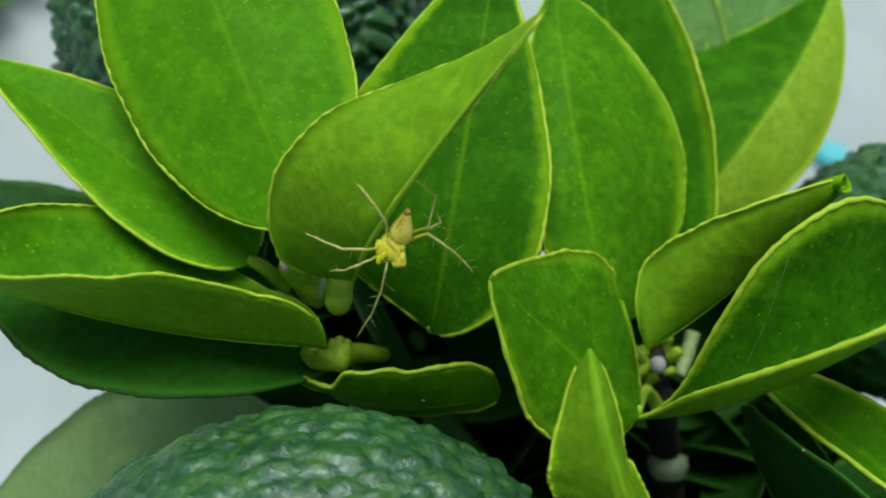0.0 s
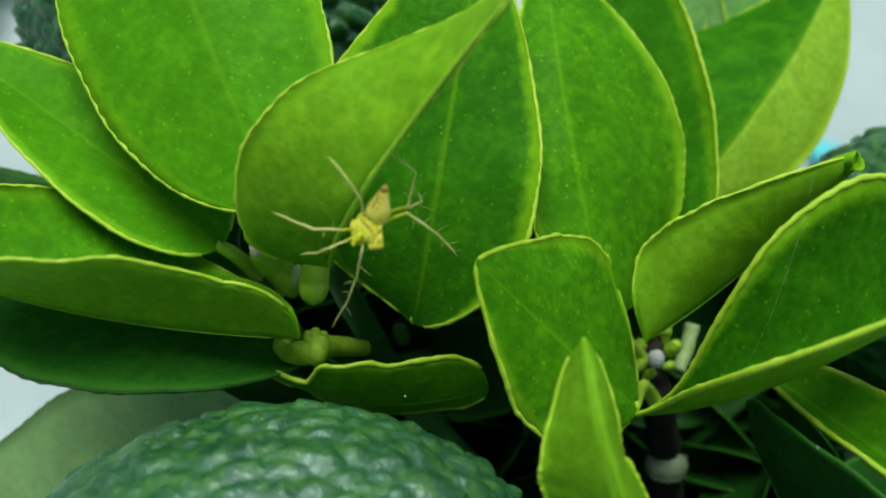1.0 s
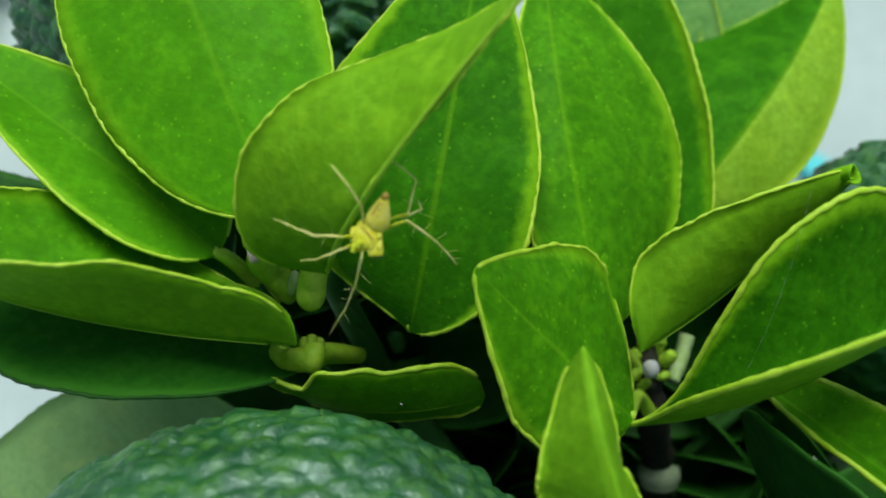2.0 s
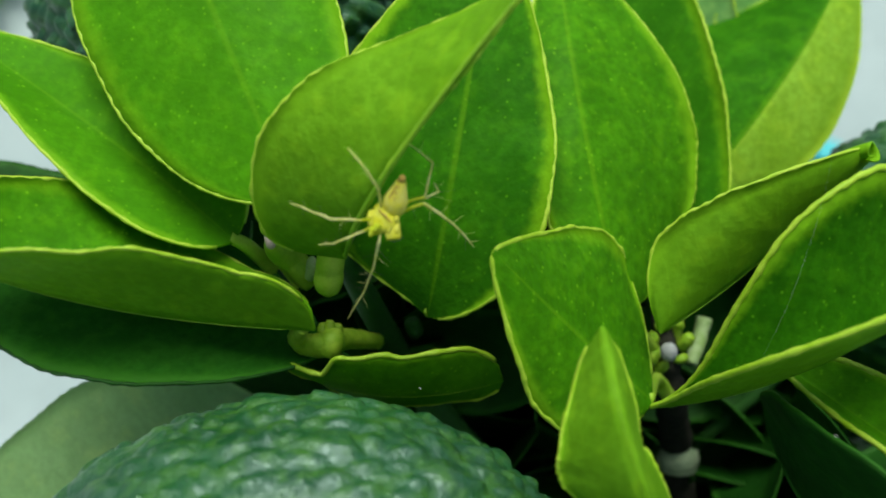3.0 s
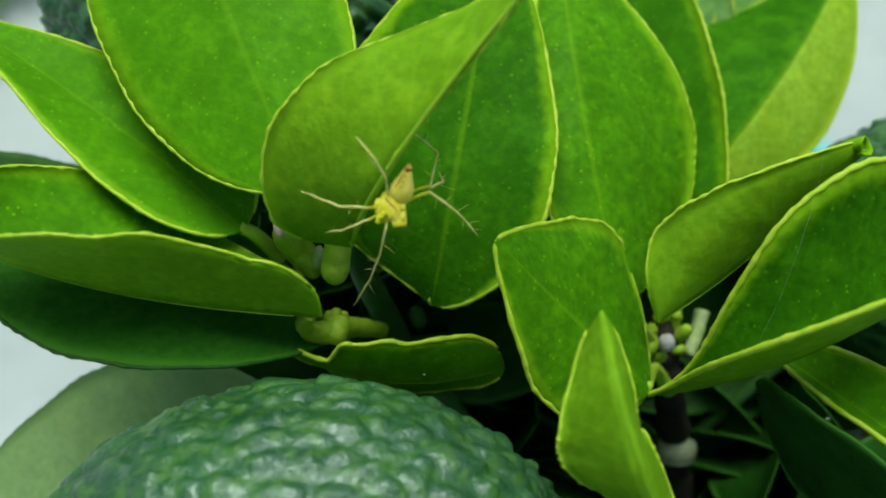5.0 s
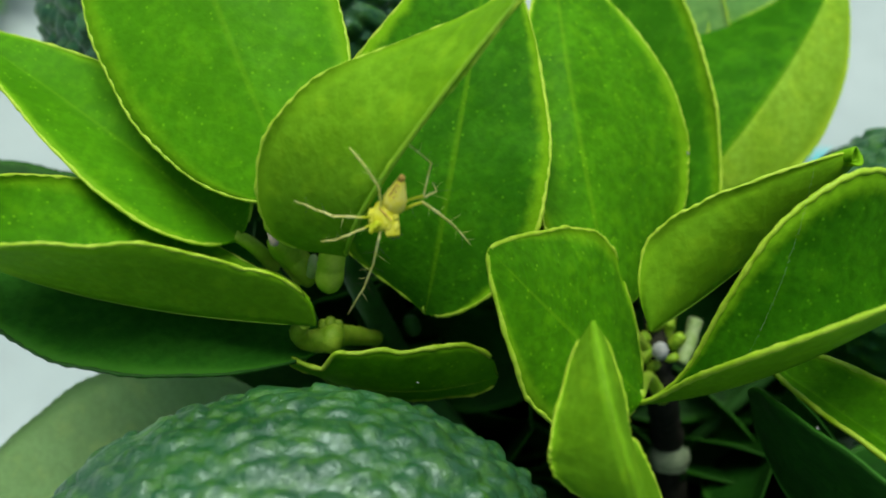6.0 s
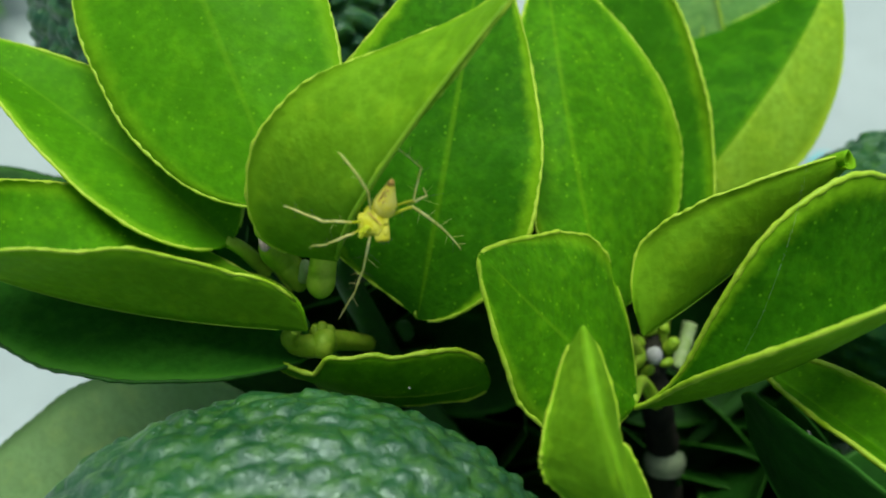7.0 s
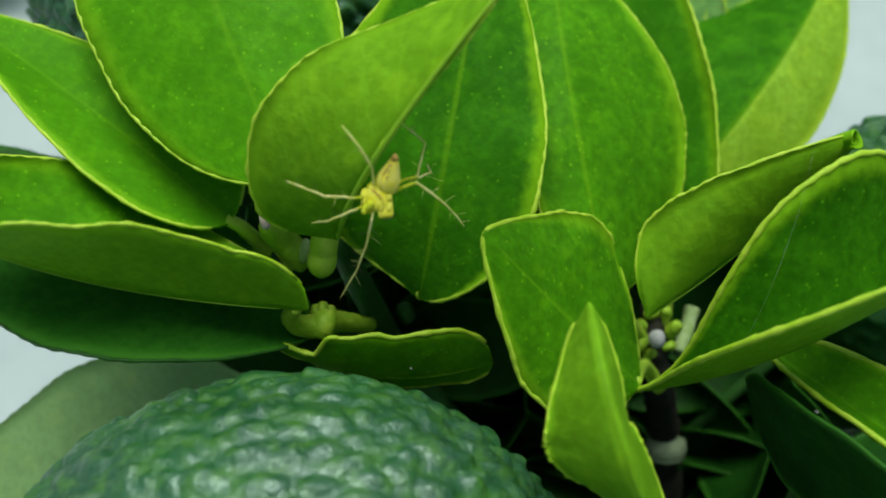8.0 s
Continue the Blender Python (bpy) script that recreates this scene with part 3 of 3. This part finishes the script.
twig([(-4.5, 141, -13.0), (-3.9, 142, -14.5), (-3.6, 143.5, -15.6)], (1.2, 1.3, 1.2), DARK_STEM, "bud", "small dark bud on the twig")
heart = random.Random(12)
for x, z, r in ((31.9, -16.5, 0.9), (33.5, -14.4, 1.1), (35.6, -14.2, 0.8), (37.0, -16.8, 1.1), (31.6, -19.3, 1.2), (33.4, -20.7, 0.8), (36.2, -19.6, 0.7), (32.6, -22.6, 0.7)):
    lean = Vector((heart.uniform(-1, 1), heart.uniform(-0.6, 0), heart.uniform(-1, 1))).normalized() * r * 1.5
    twig([(x - lean.x, 146 - lean.y, z - lean.z), (x + 0.2, 145.4, z), (x + lean.x, 146 + lean.y, z + lean.z)], (r, r, 0.7 * r), YOUNG_STEM, "bud_scale", "yellow-green bud scale", knots=0.08, seed=int(r * 50))
twig([(33.6, 143.4, -17.2), (33.8, 142.8, -18.2), (34.0, 143.4, -19.4)], (1.1, 1.25, 1.1), GREY_SCAR, "leaf_scar", "greyish white round scar among the bud scales", knots=0.08)
twig([(39.0, 150.0, -21.0), (40.4, 151.0, -18.0), (41.8, 152.0, -14.0)], (1.0, 1.2, 1.2), BUD_PALE, "petiole", "pale grey-green leaf stalk", knots=0.05)
twig([(40.3, 163.0, -37.0), (40.2, 162.6, -38.5), (40.3, 163.0, -40.0)], (3.3, 3.6, 3.2), CUT_WOOD, "cut_branch", "pale grey-green ring on the twig", 20, 0.03)


# small flecks of dust and a dark blemish on the leaves
for q, r, m, w in (((-2.6, 121.6, -20.3), 0.13, SCAR, "white dust fleck"), ((38.5, 97.0, -21.5), 0.1, SCAR, "white dust fleck"), ((-25.9, 116.9, 4.4), 0.3, SP_DARK, "black blemish on a leaf"), ((-24.9, 116.8, 3.7), 0.14, SP_DARK, "black blemish on a leaf")):
    twig([(q[0] - r, q[1], q[2] + 0.6 * r), q, (q[0] + r, q[1], q[2] - 0.6 * r)], (0.3 * r, r * 0.8, 0.3 * r), m, "fleck", w, 8)
# the rolled tip of the leaf that curls back on itself
roll_a, roll_b = np.array((48.64, 119.17, 8.1)), np.array((50.82, 114.9, 8.4))
axis = (roll_b - roll_a) / np.linalg.norm(roll_b - roll_a)
ru = np.cross(axis, (0, -1, 0))
ru /= np.linalg.norm(ru)
rw = np.cross(axis, ru)
sheet_v, sheet_f = [], []
for i in range(13):
    for k in range(31):
        ang, s = 0.24 * k, i / 12
        rad = (0.55 + 0.85 * s ** 0.7) * (1.05 - 0.017 * k) + 0.05 * math.sin(3 * ang + 5 * s)
        c = roll_a + (roll_b - roll_a) * s * (1 + 0.06 * math.sin(1.7 * ang))
        for off in (0.0, 0.22):
            sheet_v.append(c + (rad - off) * (math.cos(ang - 0.6) * ru + math.sin(ang - 0.6) * rw))
for i in range(12):
    for k in range(30):
        q = [2 * (31 * i + k), 2 * (31 * (i + 1) + k), 2 * (31 * (i + 1) + k + 1), 2 * (31 * i + k + 1)]
        sheet_f += [tuple(q), tuple(c + 1 for c in reversed(q))]
for k in range(30):
    q = 2 * (31 * 12 + k)
    sheet_f.append((q, q + 1, q + 3, q + 2))
tip_at = world_of(roll_a)
part("leaf_tip", mesh_of("leaf_tip", np.array(sheet_v), sheet_f, (LOWER,), tip_at), lime_tree, tip_at - TREE_BASE, "rolled pale leaf tip, open at its end")
# dark leaves added to close the shaded gaps between the twigs
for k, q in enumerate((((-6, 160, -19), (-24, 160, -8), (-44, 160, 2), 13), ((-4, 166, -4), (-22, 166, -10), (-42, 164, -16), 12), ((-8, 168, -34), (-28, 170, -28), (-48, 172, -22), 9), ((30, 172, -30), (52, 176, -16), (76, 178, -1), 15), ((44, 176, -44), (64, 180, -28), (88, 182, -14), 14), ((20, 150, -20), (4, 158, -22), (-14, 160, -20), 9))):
    leaf(q[0], q[1], q[2], q[3], 1.0, 8, 6, 14, 14, 8, 8, 0.85, 0.7, DEEP_SHADE_UPPER, DEEP_SHADE_UPPER, (), "added leaf coloured dark for the crown's shade", 0.3, 0, 40, 400 + k, False)


# ---- spider ----
spider = new("spider")
spider.location = world_of((-5.9, 109.3, 0.1))
tagged(spider, "small pale yellow spider with long spiny legs on a leaf", "spider")
SPO = spider.location.copy()


def spart(name, pieces, material, label="", parent=None):
    v, f = joined(pieces) if isinstance(pieces, list) else pieces
    return part(name, mesh_of(name, near_leaf(v), f, (material,), SPO), parent or spider, (0, 0, 0), label)


def near_leaf(p):
    """Sets the spider close in front of the keel that it clings to."""
    eye = np.array([0.5, 5.3, -3.7])
    return eye + (np.asarray(p, float) - eye) * 0.955


spart("abdomen", blob((-4.83, 107.45, 2.65), (1.35, -2.9, 3.9), (1.12, 0.95), [0.4, 0.85, 1.08, 1.2, 1.26, 1.24, 1.15, 1.02, 0.88, 0.74, 0.6, 0.46, 0.24], 24, 28), SP_ABD, "pointed yellow abdomen")
spart("spinnerets", [tube([(-4.3, 106.1, 4.35), (-4.1, 105.6, 4.75)], (0.42, 0.26), 8), tube([(-4.05, 106.1, 4.3), (-3.93, 105.7, 4.65)], (0.28, 0.16), 8)], SP_BROWN, "orange-brown tip of the abdomen")
spart("stripe", tube(spline([(-5.9, 107.1, 1.9), (-5.4, 106.5, 2.8), (-4.7, 105.7, 3.9)], 6), (0.05, 0.09, 0.05), 6), SP_BROWN, "thin brown line along the abdomen")
spart("carapace", [blob((-6.2, 108.4, 0.36), (0.5, -0.3, -3.1), (1.5, 0.98), [0.5, 0.75, 0.92, 1.0, 1.04, 1.05, 1.0, 0.9, 0.6], 20, 18), blob((-6.71, 108.49, 1.42), (-1.30, 0.1, 0.50), (0.81, 0.78), OVAL, 14, 12), blob((-7.50, 108.72, 0.73), (-0.90, 0.1, 0.90), (0.81, 0.78), OVAL, 14, 12), blob((-7.56, 108.73, -0.18), (-1.00, 0.1, 0.20), (0.72, 0.72), OVAL, 14, 12), blob((-7.17, 108.64, -0.95), (-0.60, 0.1, -0.80), (0.65, 0.65), OVAL, 14, 12), blob((-6.59, 108.03, 1.11), (-0.90, -0.1, 0.90), (0.50, 0.40), OVAL, 12, 10), blob((-6.79, 107.98, 0.31), (-1.10, -0.1, 0.40), (0.44, 0.35), OVAL, 12, 10), blob((-6.64, 107.98, -0.39), (-0.90, -0.1, -0.50), (0.40, 0.32), OVAL, 12, 10), blob((-5.69, 107.98, 1.26), (0.70, -0.1, 0.80), (0.42, 0.34), OVAL, 12, 10), blob((-5.94, 107.83, 0.46), (0.50, -0.1, 1.30), (0.34, 0.27), OVAL, 12, 10)], SP_BODY, "lumpy yellow head and breast")
spart("face", [blob((-5.40, 108.10, -0.46), (0.35, -0.25, -3.0), (0.92, 0.42), [0.4, 0.75, 0.96, 1.0, 1.0, 1.0, 0.98, 0.94, 0.8], 18, 16), blob((-5.85, 107.80, 0.44), (0.90, 0.05, 0.50), (0.42, 0.34), OVAL, 12, 10), blob((-4.95, 107.80, 0.24), (0.50, 0.05, 0.90), (0.40, 0.32), OVAL, 12, 10), blob((-5.70, 107.75, -0.76), (0.30, 0.05, 1.20), (0.36, 0.29), OVAL, 12, 10), blob((-4.90, 107.80, -0.86), (0.20, 0.05, 1.30), (0.34, 0.27), OVAL, 12, 10), blob((-5.30, 107.85, -1.61), (1.20, 0.05, 0.10), (0.30, 0.24), OVAL, 12, 10)], SP_PALE, "flat pale yellow face with ridged sides")
spart("groove", tube(spline([(-6.9, 107.5, 1.3), (-6.1, 107.2, 0.6), (-5.3, 107.0, -0.2)], 6), (0.04, 0.09, 0.04), 6), SP_BROWN, "thin brown line along the breast")
for q, r in (((-5.48, 107.50, -2.14), 0.09), ((-5.10, 107.50, -2.20), 0.12), ((-4.59, 107.49, -2.07), 0.12), ((-4.21, 107.49, -1.75), 0.10)):
    spart("eye", blob(q, (0, 0, 2 * r), (r, r), OVAL, 8, 6), SP_DARK, "black eye")
for q in ((-4.85, 106.0, 3.0), (-5.1, 106.35, 2.4), (-4.55, 105.6, 3.6)):
    spart("spot", blob(q, (0.12, -0.1, 0.26), (0.10, 0.10), OVAL, 8, 6), SP_BROWN, "dark fleck on the abdomen")
spart("palp", [tube(spline([(-7.1, 108.4, -0.6), (-7.5, 107.4, -0.9), (-7.7, 107.2, -1.6)], 5), (0.3, 0.38, 0.24), 8), tube(spline([(-6.6, 107.8, -0.7), (-7.0, 107.0, -0.5), (-7.3, 106.8, -1.1)], 5), (0.26, 0.36, 0.22), 8)], SP_FEMUR, "bright yellow-green palps")


def leg(points, radii, spines, first=SP_FEMUR, rest=SP_LEG, seed=0):
    """A jointed leg: a stout femur, then the thinner joints, each with its stiff dark spines."""
    p = [np.array(q, float) for q in points]
    radii = [0.5 * r for r in radii]
    thigh = spart("leg", tube(spline([p[0], 0.5 * (p[0] + p[1]) + np.array([0, -0.15, 0.12]), p[1]], 6), (radii[0] * 0.8, radii[0], radii[0] * 0.85), 10), first, "translucent straw-yellow spiny leg")
    rnd = np.random.RandomState(seed)
    for i in range(1, len(p) - 1):
        bulge = 0.5 * (p[i] + p[i + 1]) + np.array([0, -0.08, 0.06])
        spart("joint", tube(spline([p[i], bulge, p[i + 1]], 6), (radii[i] * 1.1, radii[i], radii[min(i + 1, len(radii) - 1)]), 8), rest, "", thigh)
        spart("knee", blob(p[i], (p[i + 1] - p[i]) / np.linalg.norm(p[i + 1] - p[i]) * radii[i] * 2.6, (radii[i] * 1.15, radii[i] * 1.15), OVAL, 10, 8), rest, "", thigh)
    fuzz = []
    for i in range(len(p) - 1):
        span = np.linalg.norm(p[i + 1] - p[i])
        for k in range(int(span * 9)):
            d = rnd.normal(0, 1, 3)
            d = d / np.linalg.norm(d) * rnd.uniform(0.22, 0.5) + (p[i + 1] - p[i]) / span * 0.18
            root = p[i] + (p[i + 1] - p[i]) * rnd.rand()
            fuzz.append(tube([root, root + d], (0.011, 0.004), 3))
    spart("hairs", fuzz, SP_LEG, "fine pale hairs", thigh)
    for seg, along, out, size in spines:
        a, b = p[seg], p[seg + 1]
        root = a + (b - a) * along
        d = np.array(out, float)
        d = d / np.linalg.norm(d) * size + (b - a) / np.linalg.norm(b - a) * 0.35 * size
        spart("spine", tube([root, root + d * 0.5, root + d], (0.026, 0.022, 0.008), 5), SP_LEG if rnd.rand() < 0.5 else SP_DARK, "", thigh)


leg([(-6.6, 108.0, 1.6), (-6.6, 104.6, 3.2), (-7.8, 102.6, 5.2), (-9.7, 102.6, 7.5)], (0.3, 0.26, 0.2, 0.1), [(1, 0.3, (1, 0, 0.3), 0.9), (1, 0.7, (-1, 0, 0.2), 0.9), (2, 0.4, (-1, 0, 0), 0.8)], SP_LEG, SP_LEG, 1)
leg([(-7.4, 109.0, 0.1), (-8.8, 106.6, 0.1), (-11.7, 105.0, 0.15), (-13.6, 105.4, 0.9), (-16.3, 107.4, 2.0)], (0.32, 0.28, 0.24, 0.18, 0.07), [(1, 0.6, (0, 0, -1), 1.2), (1, 0.3, (0, 0, 1), 0.8), (2, 0.5, (0, 0, 1), 1.0), (3, 0.4, (0, 0, 1), 0.9), (3, 0.4, (0, 0, -1), 0.9)], SP_FEMUR, SP_LEG, 2)
leg([(-7.4, 109.2, -0.6), (-8.6, 107.9, -1.1), (-10.2, 107.6, -1.8), (-11.8, 108.6, -2.4), (-13.8, 110.5, -2.5)], (0.3, 0.3, 0.24, 0.16, 0.07), [(1, 0.5, (0, -0.2, -1), 0.9), (2, 0.4, (0, 0, 1), 1.0), (2, 0.8, (0, 0, 1), 0.8), (3, 0.5, (0.2, 0, 1), 0.8)], SP_FEMUR, SP_LEG, 3)
leg([(-6.6, 108.9, -0.8), (-6.8, 107.7, -2.2), (-7.6, 110.3, -5.1), (-8.9, 113.5, -7.9), (-11.2, 117.7, -11.3)], (0.3, 0.27, 0.22, 0.16, 0.06),
    [(1, 0.3, (1, 0, -0.6), 2.0), (1, 0.5, (-1, 0, 0.1), 1.5), (1, 0.55, (1, 0, -0.5), 1.8), (2, 0.1, (1, 0, -0.2), 1.5), (2, 0.15, (-1, 0, 0), 1.3), (2, 0.3, (0.8, 0, -0.7), 1.4), (2, 0.8, (-1, 0, 0.1), 1.2), (2, 0.85, (0.7, 0, -0.7), 1.8), (2, 0.6, (-1, 0, 0.2), 1.1), (3, 0.15, (0.6, 0, -0.7), 1.5)], SP_LEG, SP_LEG, 4)
leg([(-4.6, 109.1, 1.7), (-1.8, 109.5, 2.8), (-1.3, 109.0, 4.9), (-0.9, 109.0, 6.5), (-3.8, 106.4, 8.6)], (0.34, 0.26, 0.22, 0.18, 0.08), [(1, 0.5, (-1, 0, 0.3), 1.0), (2, 0.5, (1, 0, 0.5), 1.1), (3, 0.2, (0.8, 0, 0.8), 1.3), (3, 0.5, (0.6, 0, 0.9), 1.2)], SP_FEMUR, SP_LEG, 5)
leg([(-4.6, 109.1, 1.9), (-1.6, 110.0, 2.7), (-0.3, 111.0, 3.4), (-0.8, 114.0, 4.7)], (0.34, 0.3, 0.22, 0.1), [(1, 0.5, (0.9, 0, -0.5), 1.9), (1, 0.9, (1, 0, 0.1), 1.7), (2, 0.3, (1, 0, 0.9), 1.2)], SP_FEMUR, SP_LEG, 6)
leg([(-4.5, 109.0, 0.9), (-1.9, 108.4, 2.0), (0.9, 110.0, 0.1), (2.4, 112.0, -1.2), (3.7, 113.5, -2.7)], (0.4, 0.33, 0.26, 0.18, 0.07),
    [(0, 0.5, (0, 0, -1), 1.4), (1, 0.6, (0.6, 0, 1), 1.2), (1, 0.3, (-0.5, 0, -1), 1.2), (2, 0.2, (0.8, 0, 0.9), 1.6), (2, 0.8, (-0.4, 0, -1), 1.1), (3, 0.1, (1, 0, 0.4), 1.3), (3, 0.3, (-0.2, 0, -1), 1.4), (3, 0.6, (1, 0, 0.2), 1.0)], SP_FEMUR, SP_LEG, 7)
leg([(-7.3, 109.4, 1.0), (-8.6, 110.2, 1.3), (-9.2, 111.5, 0.6)], (0.26, 0.2, 0.1), [], SP_FEMUR, SP_LEG, 8)

# ---- silk thread ----
silk = new("silk_thread", mesh_of("silk", *tube(spline([(42.6, 107.0, 6.8), (41.6, 107.2, 2.0), (40.4, 107.6, -2.6), (38.6, 109.0, -9.0), (36.3, 111.0, -15.6)], 10), (0.005, 0.007, 0.007, 0.005), 5),
           (simple("silk", (0.3, 0.34, 0.22), (0.5, 0.52, 0.4), 0.0012, 0.35, 0.5),), world_of((42.6, 107.0, 6.8))))
silk.location = world_of((42.6, 107.0, 6.8))
tagged(silk, "fine pale silk thread between two leaves", "thread")

# ---- gnat ----
gnat = new("gnat")
GNAT_DARK = simple("gnat_brown", (0.06, 0.035, 0.02), (0.14, 0.08, 0.05), 0.0004, 0.5, 0.4, 0.00002, 0.0002)
GNAT_WING = simple("gnat_wing", (0.35, 0.36, 0.38), (0.5, 0.5, 0.52), 0.0005, 0.3, 0.5, 0.00002, 0.0003, (0.5, 0.5, 0.5), 0.5)


def gpart(name, piece, material):
    v, f = piece
    me = bpy.data.meshes.new(name)
    me.from_pydata((np.asarray(v) / 1000).tolist(), [], f)
    me.materials.append(material)
    me.polygons.foreach_set("use_smooth", [True] * len(me.polygons))
    return part(name, me, gnat)


gpart("thorax", blob((0, 0, 0), (0.75, 0, 0.1), (0.3, 0.32), OVAL, 10, 8), GNAT_DARK)
gpart("abdomen", blob((-0.65, 0, -0.15), (0.9, 0, 0.25), (0.22, 0.22), OVAL, 10, 8), GNAT_DARK)
gpart("head", blob((0.5, 0, 0.05), (0.35, 0, 0), (0.2, 0.2), OVAL, 8, 6), GNAT_DARK)
for sy in (-1, 1):
    gpart("wing", blob((-0.35, sy * 0.55, 0.3), (1.2, -sy * 0.5, -0.1), (0.03, 0.36), OVAL, 10, 8, side=(0, 0.3, 1)), GNAT_WING)
    for dx in (-0.15, 0.1, 0.3):
        gpart("leg", tube([(dx, sy * 0.1, -0.15), (dx * 1.8, sy * 0.5, -0.3), (dx * 2.2, sy * 0.7, -0.8)], (0.03, 0.03, 0.015), 5), GNAT_DARK)
tagged(gnat, "tiny brown gnat with greyish wings flying between leaves", "insect")

# ---- ground and distance ----
def concrete():
    n = Nodes("pale_concrete")
    col = n.mix(n.ramp(n.noise(0.35, 5.0), 0.3, 0.7), (0.29, 0.36, 0.35), (0.36, 0.435, 0.42))
    col = n.mix(n.math("MULTIPLY", n.ramp(n.noise(0.03, 4.0), 0.45, 0.7), 0.3), col, (0.26, 0.31, 0.30))
    nrm = n.bump(n.noise(0.01, 4.0), 0.003, 0.5)
    return n.done(col, 0.85, 0.3)


me = bpy.data.meshes.new("ground")
me.from_pydata([(-400, -400, 0), (400, -400, 0), (400, 400, 0), (-400, 400, 0)], [], [(0, 1, 2, 3)])
me.materials.append(concrete())
tagged(new("ground", me), "pale grey concrete ground", "ground", kind="structure")

# ---- small things on the ground, far out of focus ----
WEED = simple("weed_green", (0.06, 0.2, 0.015), (0.11, 0.28, 0.03), 0.02, 0.6, 0.2, 0.0005, 0.004, (0.1, 0.3, 0.02), 0.2)
TEAL = simple("teal_plastic", (0.05, 0.42, 0.45), (0.08, 0.5, 0.52), 0.02, 0.4, 0.5, 0.0003, 0.004)


def weed(x, y, size, seed):
    """A tuft of weed: narrow bent blades from one root, each a part."""
    rnd = random.Random(seed)
    tuft = new("weed")
    tuft.location = (x, y, 0)
    tagged(tuft, "small tuft of green weed on the concrete", "weed", "weeds")
    for k in range(22):
        az, reach, rise = rnd.uniform(0, 6.28), size * rnd.uniform(0.5, 1.0), size * rnd.uniform(0.3, 0.9)
        d = np.array([math.cos(az), math.sin(az)])
        side = np.array([-d[1], d[0], 0]) * size * 0.09
        verts, faces = [], []
        for i in range(7):
            s = i / 6
            c = np.array([*(d * reach * s), rise * math.sin(2.2 * s) * 0.9])
            w = side * math.sin(math.pi * (0.12 + 0.86 * s))
            verts += [c - w, c + np.array([0, 0, -size * 0.015]), c + w]
        for i in range(6):
            for j in range(2):
                q = i * 3 + j
                faces.append((q, q + 1, q + 4, q + 3))
        me = bpy.data.meshes.new("blade")
        me.from_pydata([tuple(p) for p in verts], [], faces)
        me.materials.append(WEED)
        me.polygons.foreach_set("use_smooth", [True] * len(me.polygons))
        part("blade", me, tuft)


weed(-0.58, 0.90, 0.17, 1)
weed(-0.52, 1.05, 0.12, 2)

cap = new("bottle_cap")
cap.location = (0.417, 0.642, 0.0)
tagged(cap, "small teal plastic cap lying on the concrete", "cap")
v, f = tube([(0, 0, 0), (0, 0, 0.012), (0, 0, 0.015)], (0.017, 0.0172, 0.0155), 24)
me = bpy.data.meshes.new("lid")
me.from_pydata([tuple(p) for p in v], [], f)
me.materials.append(TEAL)
part("lid", me, cap)
for k in range(24):
    a = 2 * math.pi * k / 24
    v, f = tube([(0.0172 * math.cos(a), 0.0172 * math.sin(a), 0.001), (0.0172 * math.cos(a), 0.0172 * math.sin(a), 0.012)], (0.0009, 0.0009), 6)
    me = bpy.data.meshes.new("ridge")
    me.from_pydata([tuple(p) for p in v], [], f)
    me.materials.append(TEAL)
    part("ridge", me, cap)



def motions():
    """What moves: only the gnat, which slips out between two leaves and back."""
    hidden = (30.0, 146.0, 11.0)
    rows = [(0.0, hidden), (5.0, hidden), (5.2, (38.2, 143.6, 10.4)), (5.6, (36.5, 144.4, 11.1)), (6.2, (38.7, 143.4, 12.0)), (6.3, (39.3, 143.2, 12.1)),
            (6.4, (39.0, 143.3, 13.5)), (6.5, (38.9, 143.4, 14.4)), (6.6, (38.3, 143.5, 13.7)), (6.8, (33.2, 145.5, 12.4)), (8.0, hidden)]
    walk(gnat, [(t, Matrix.Translation(world_of(p)) @ pose(0, 0, 0, 12 * k, 0, 150 + 9 * k)) for k, (t, p) in enumerate(rows)])


motions()
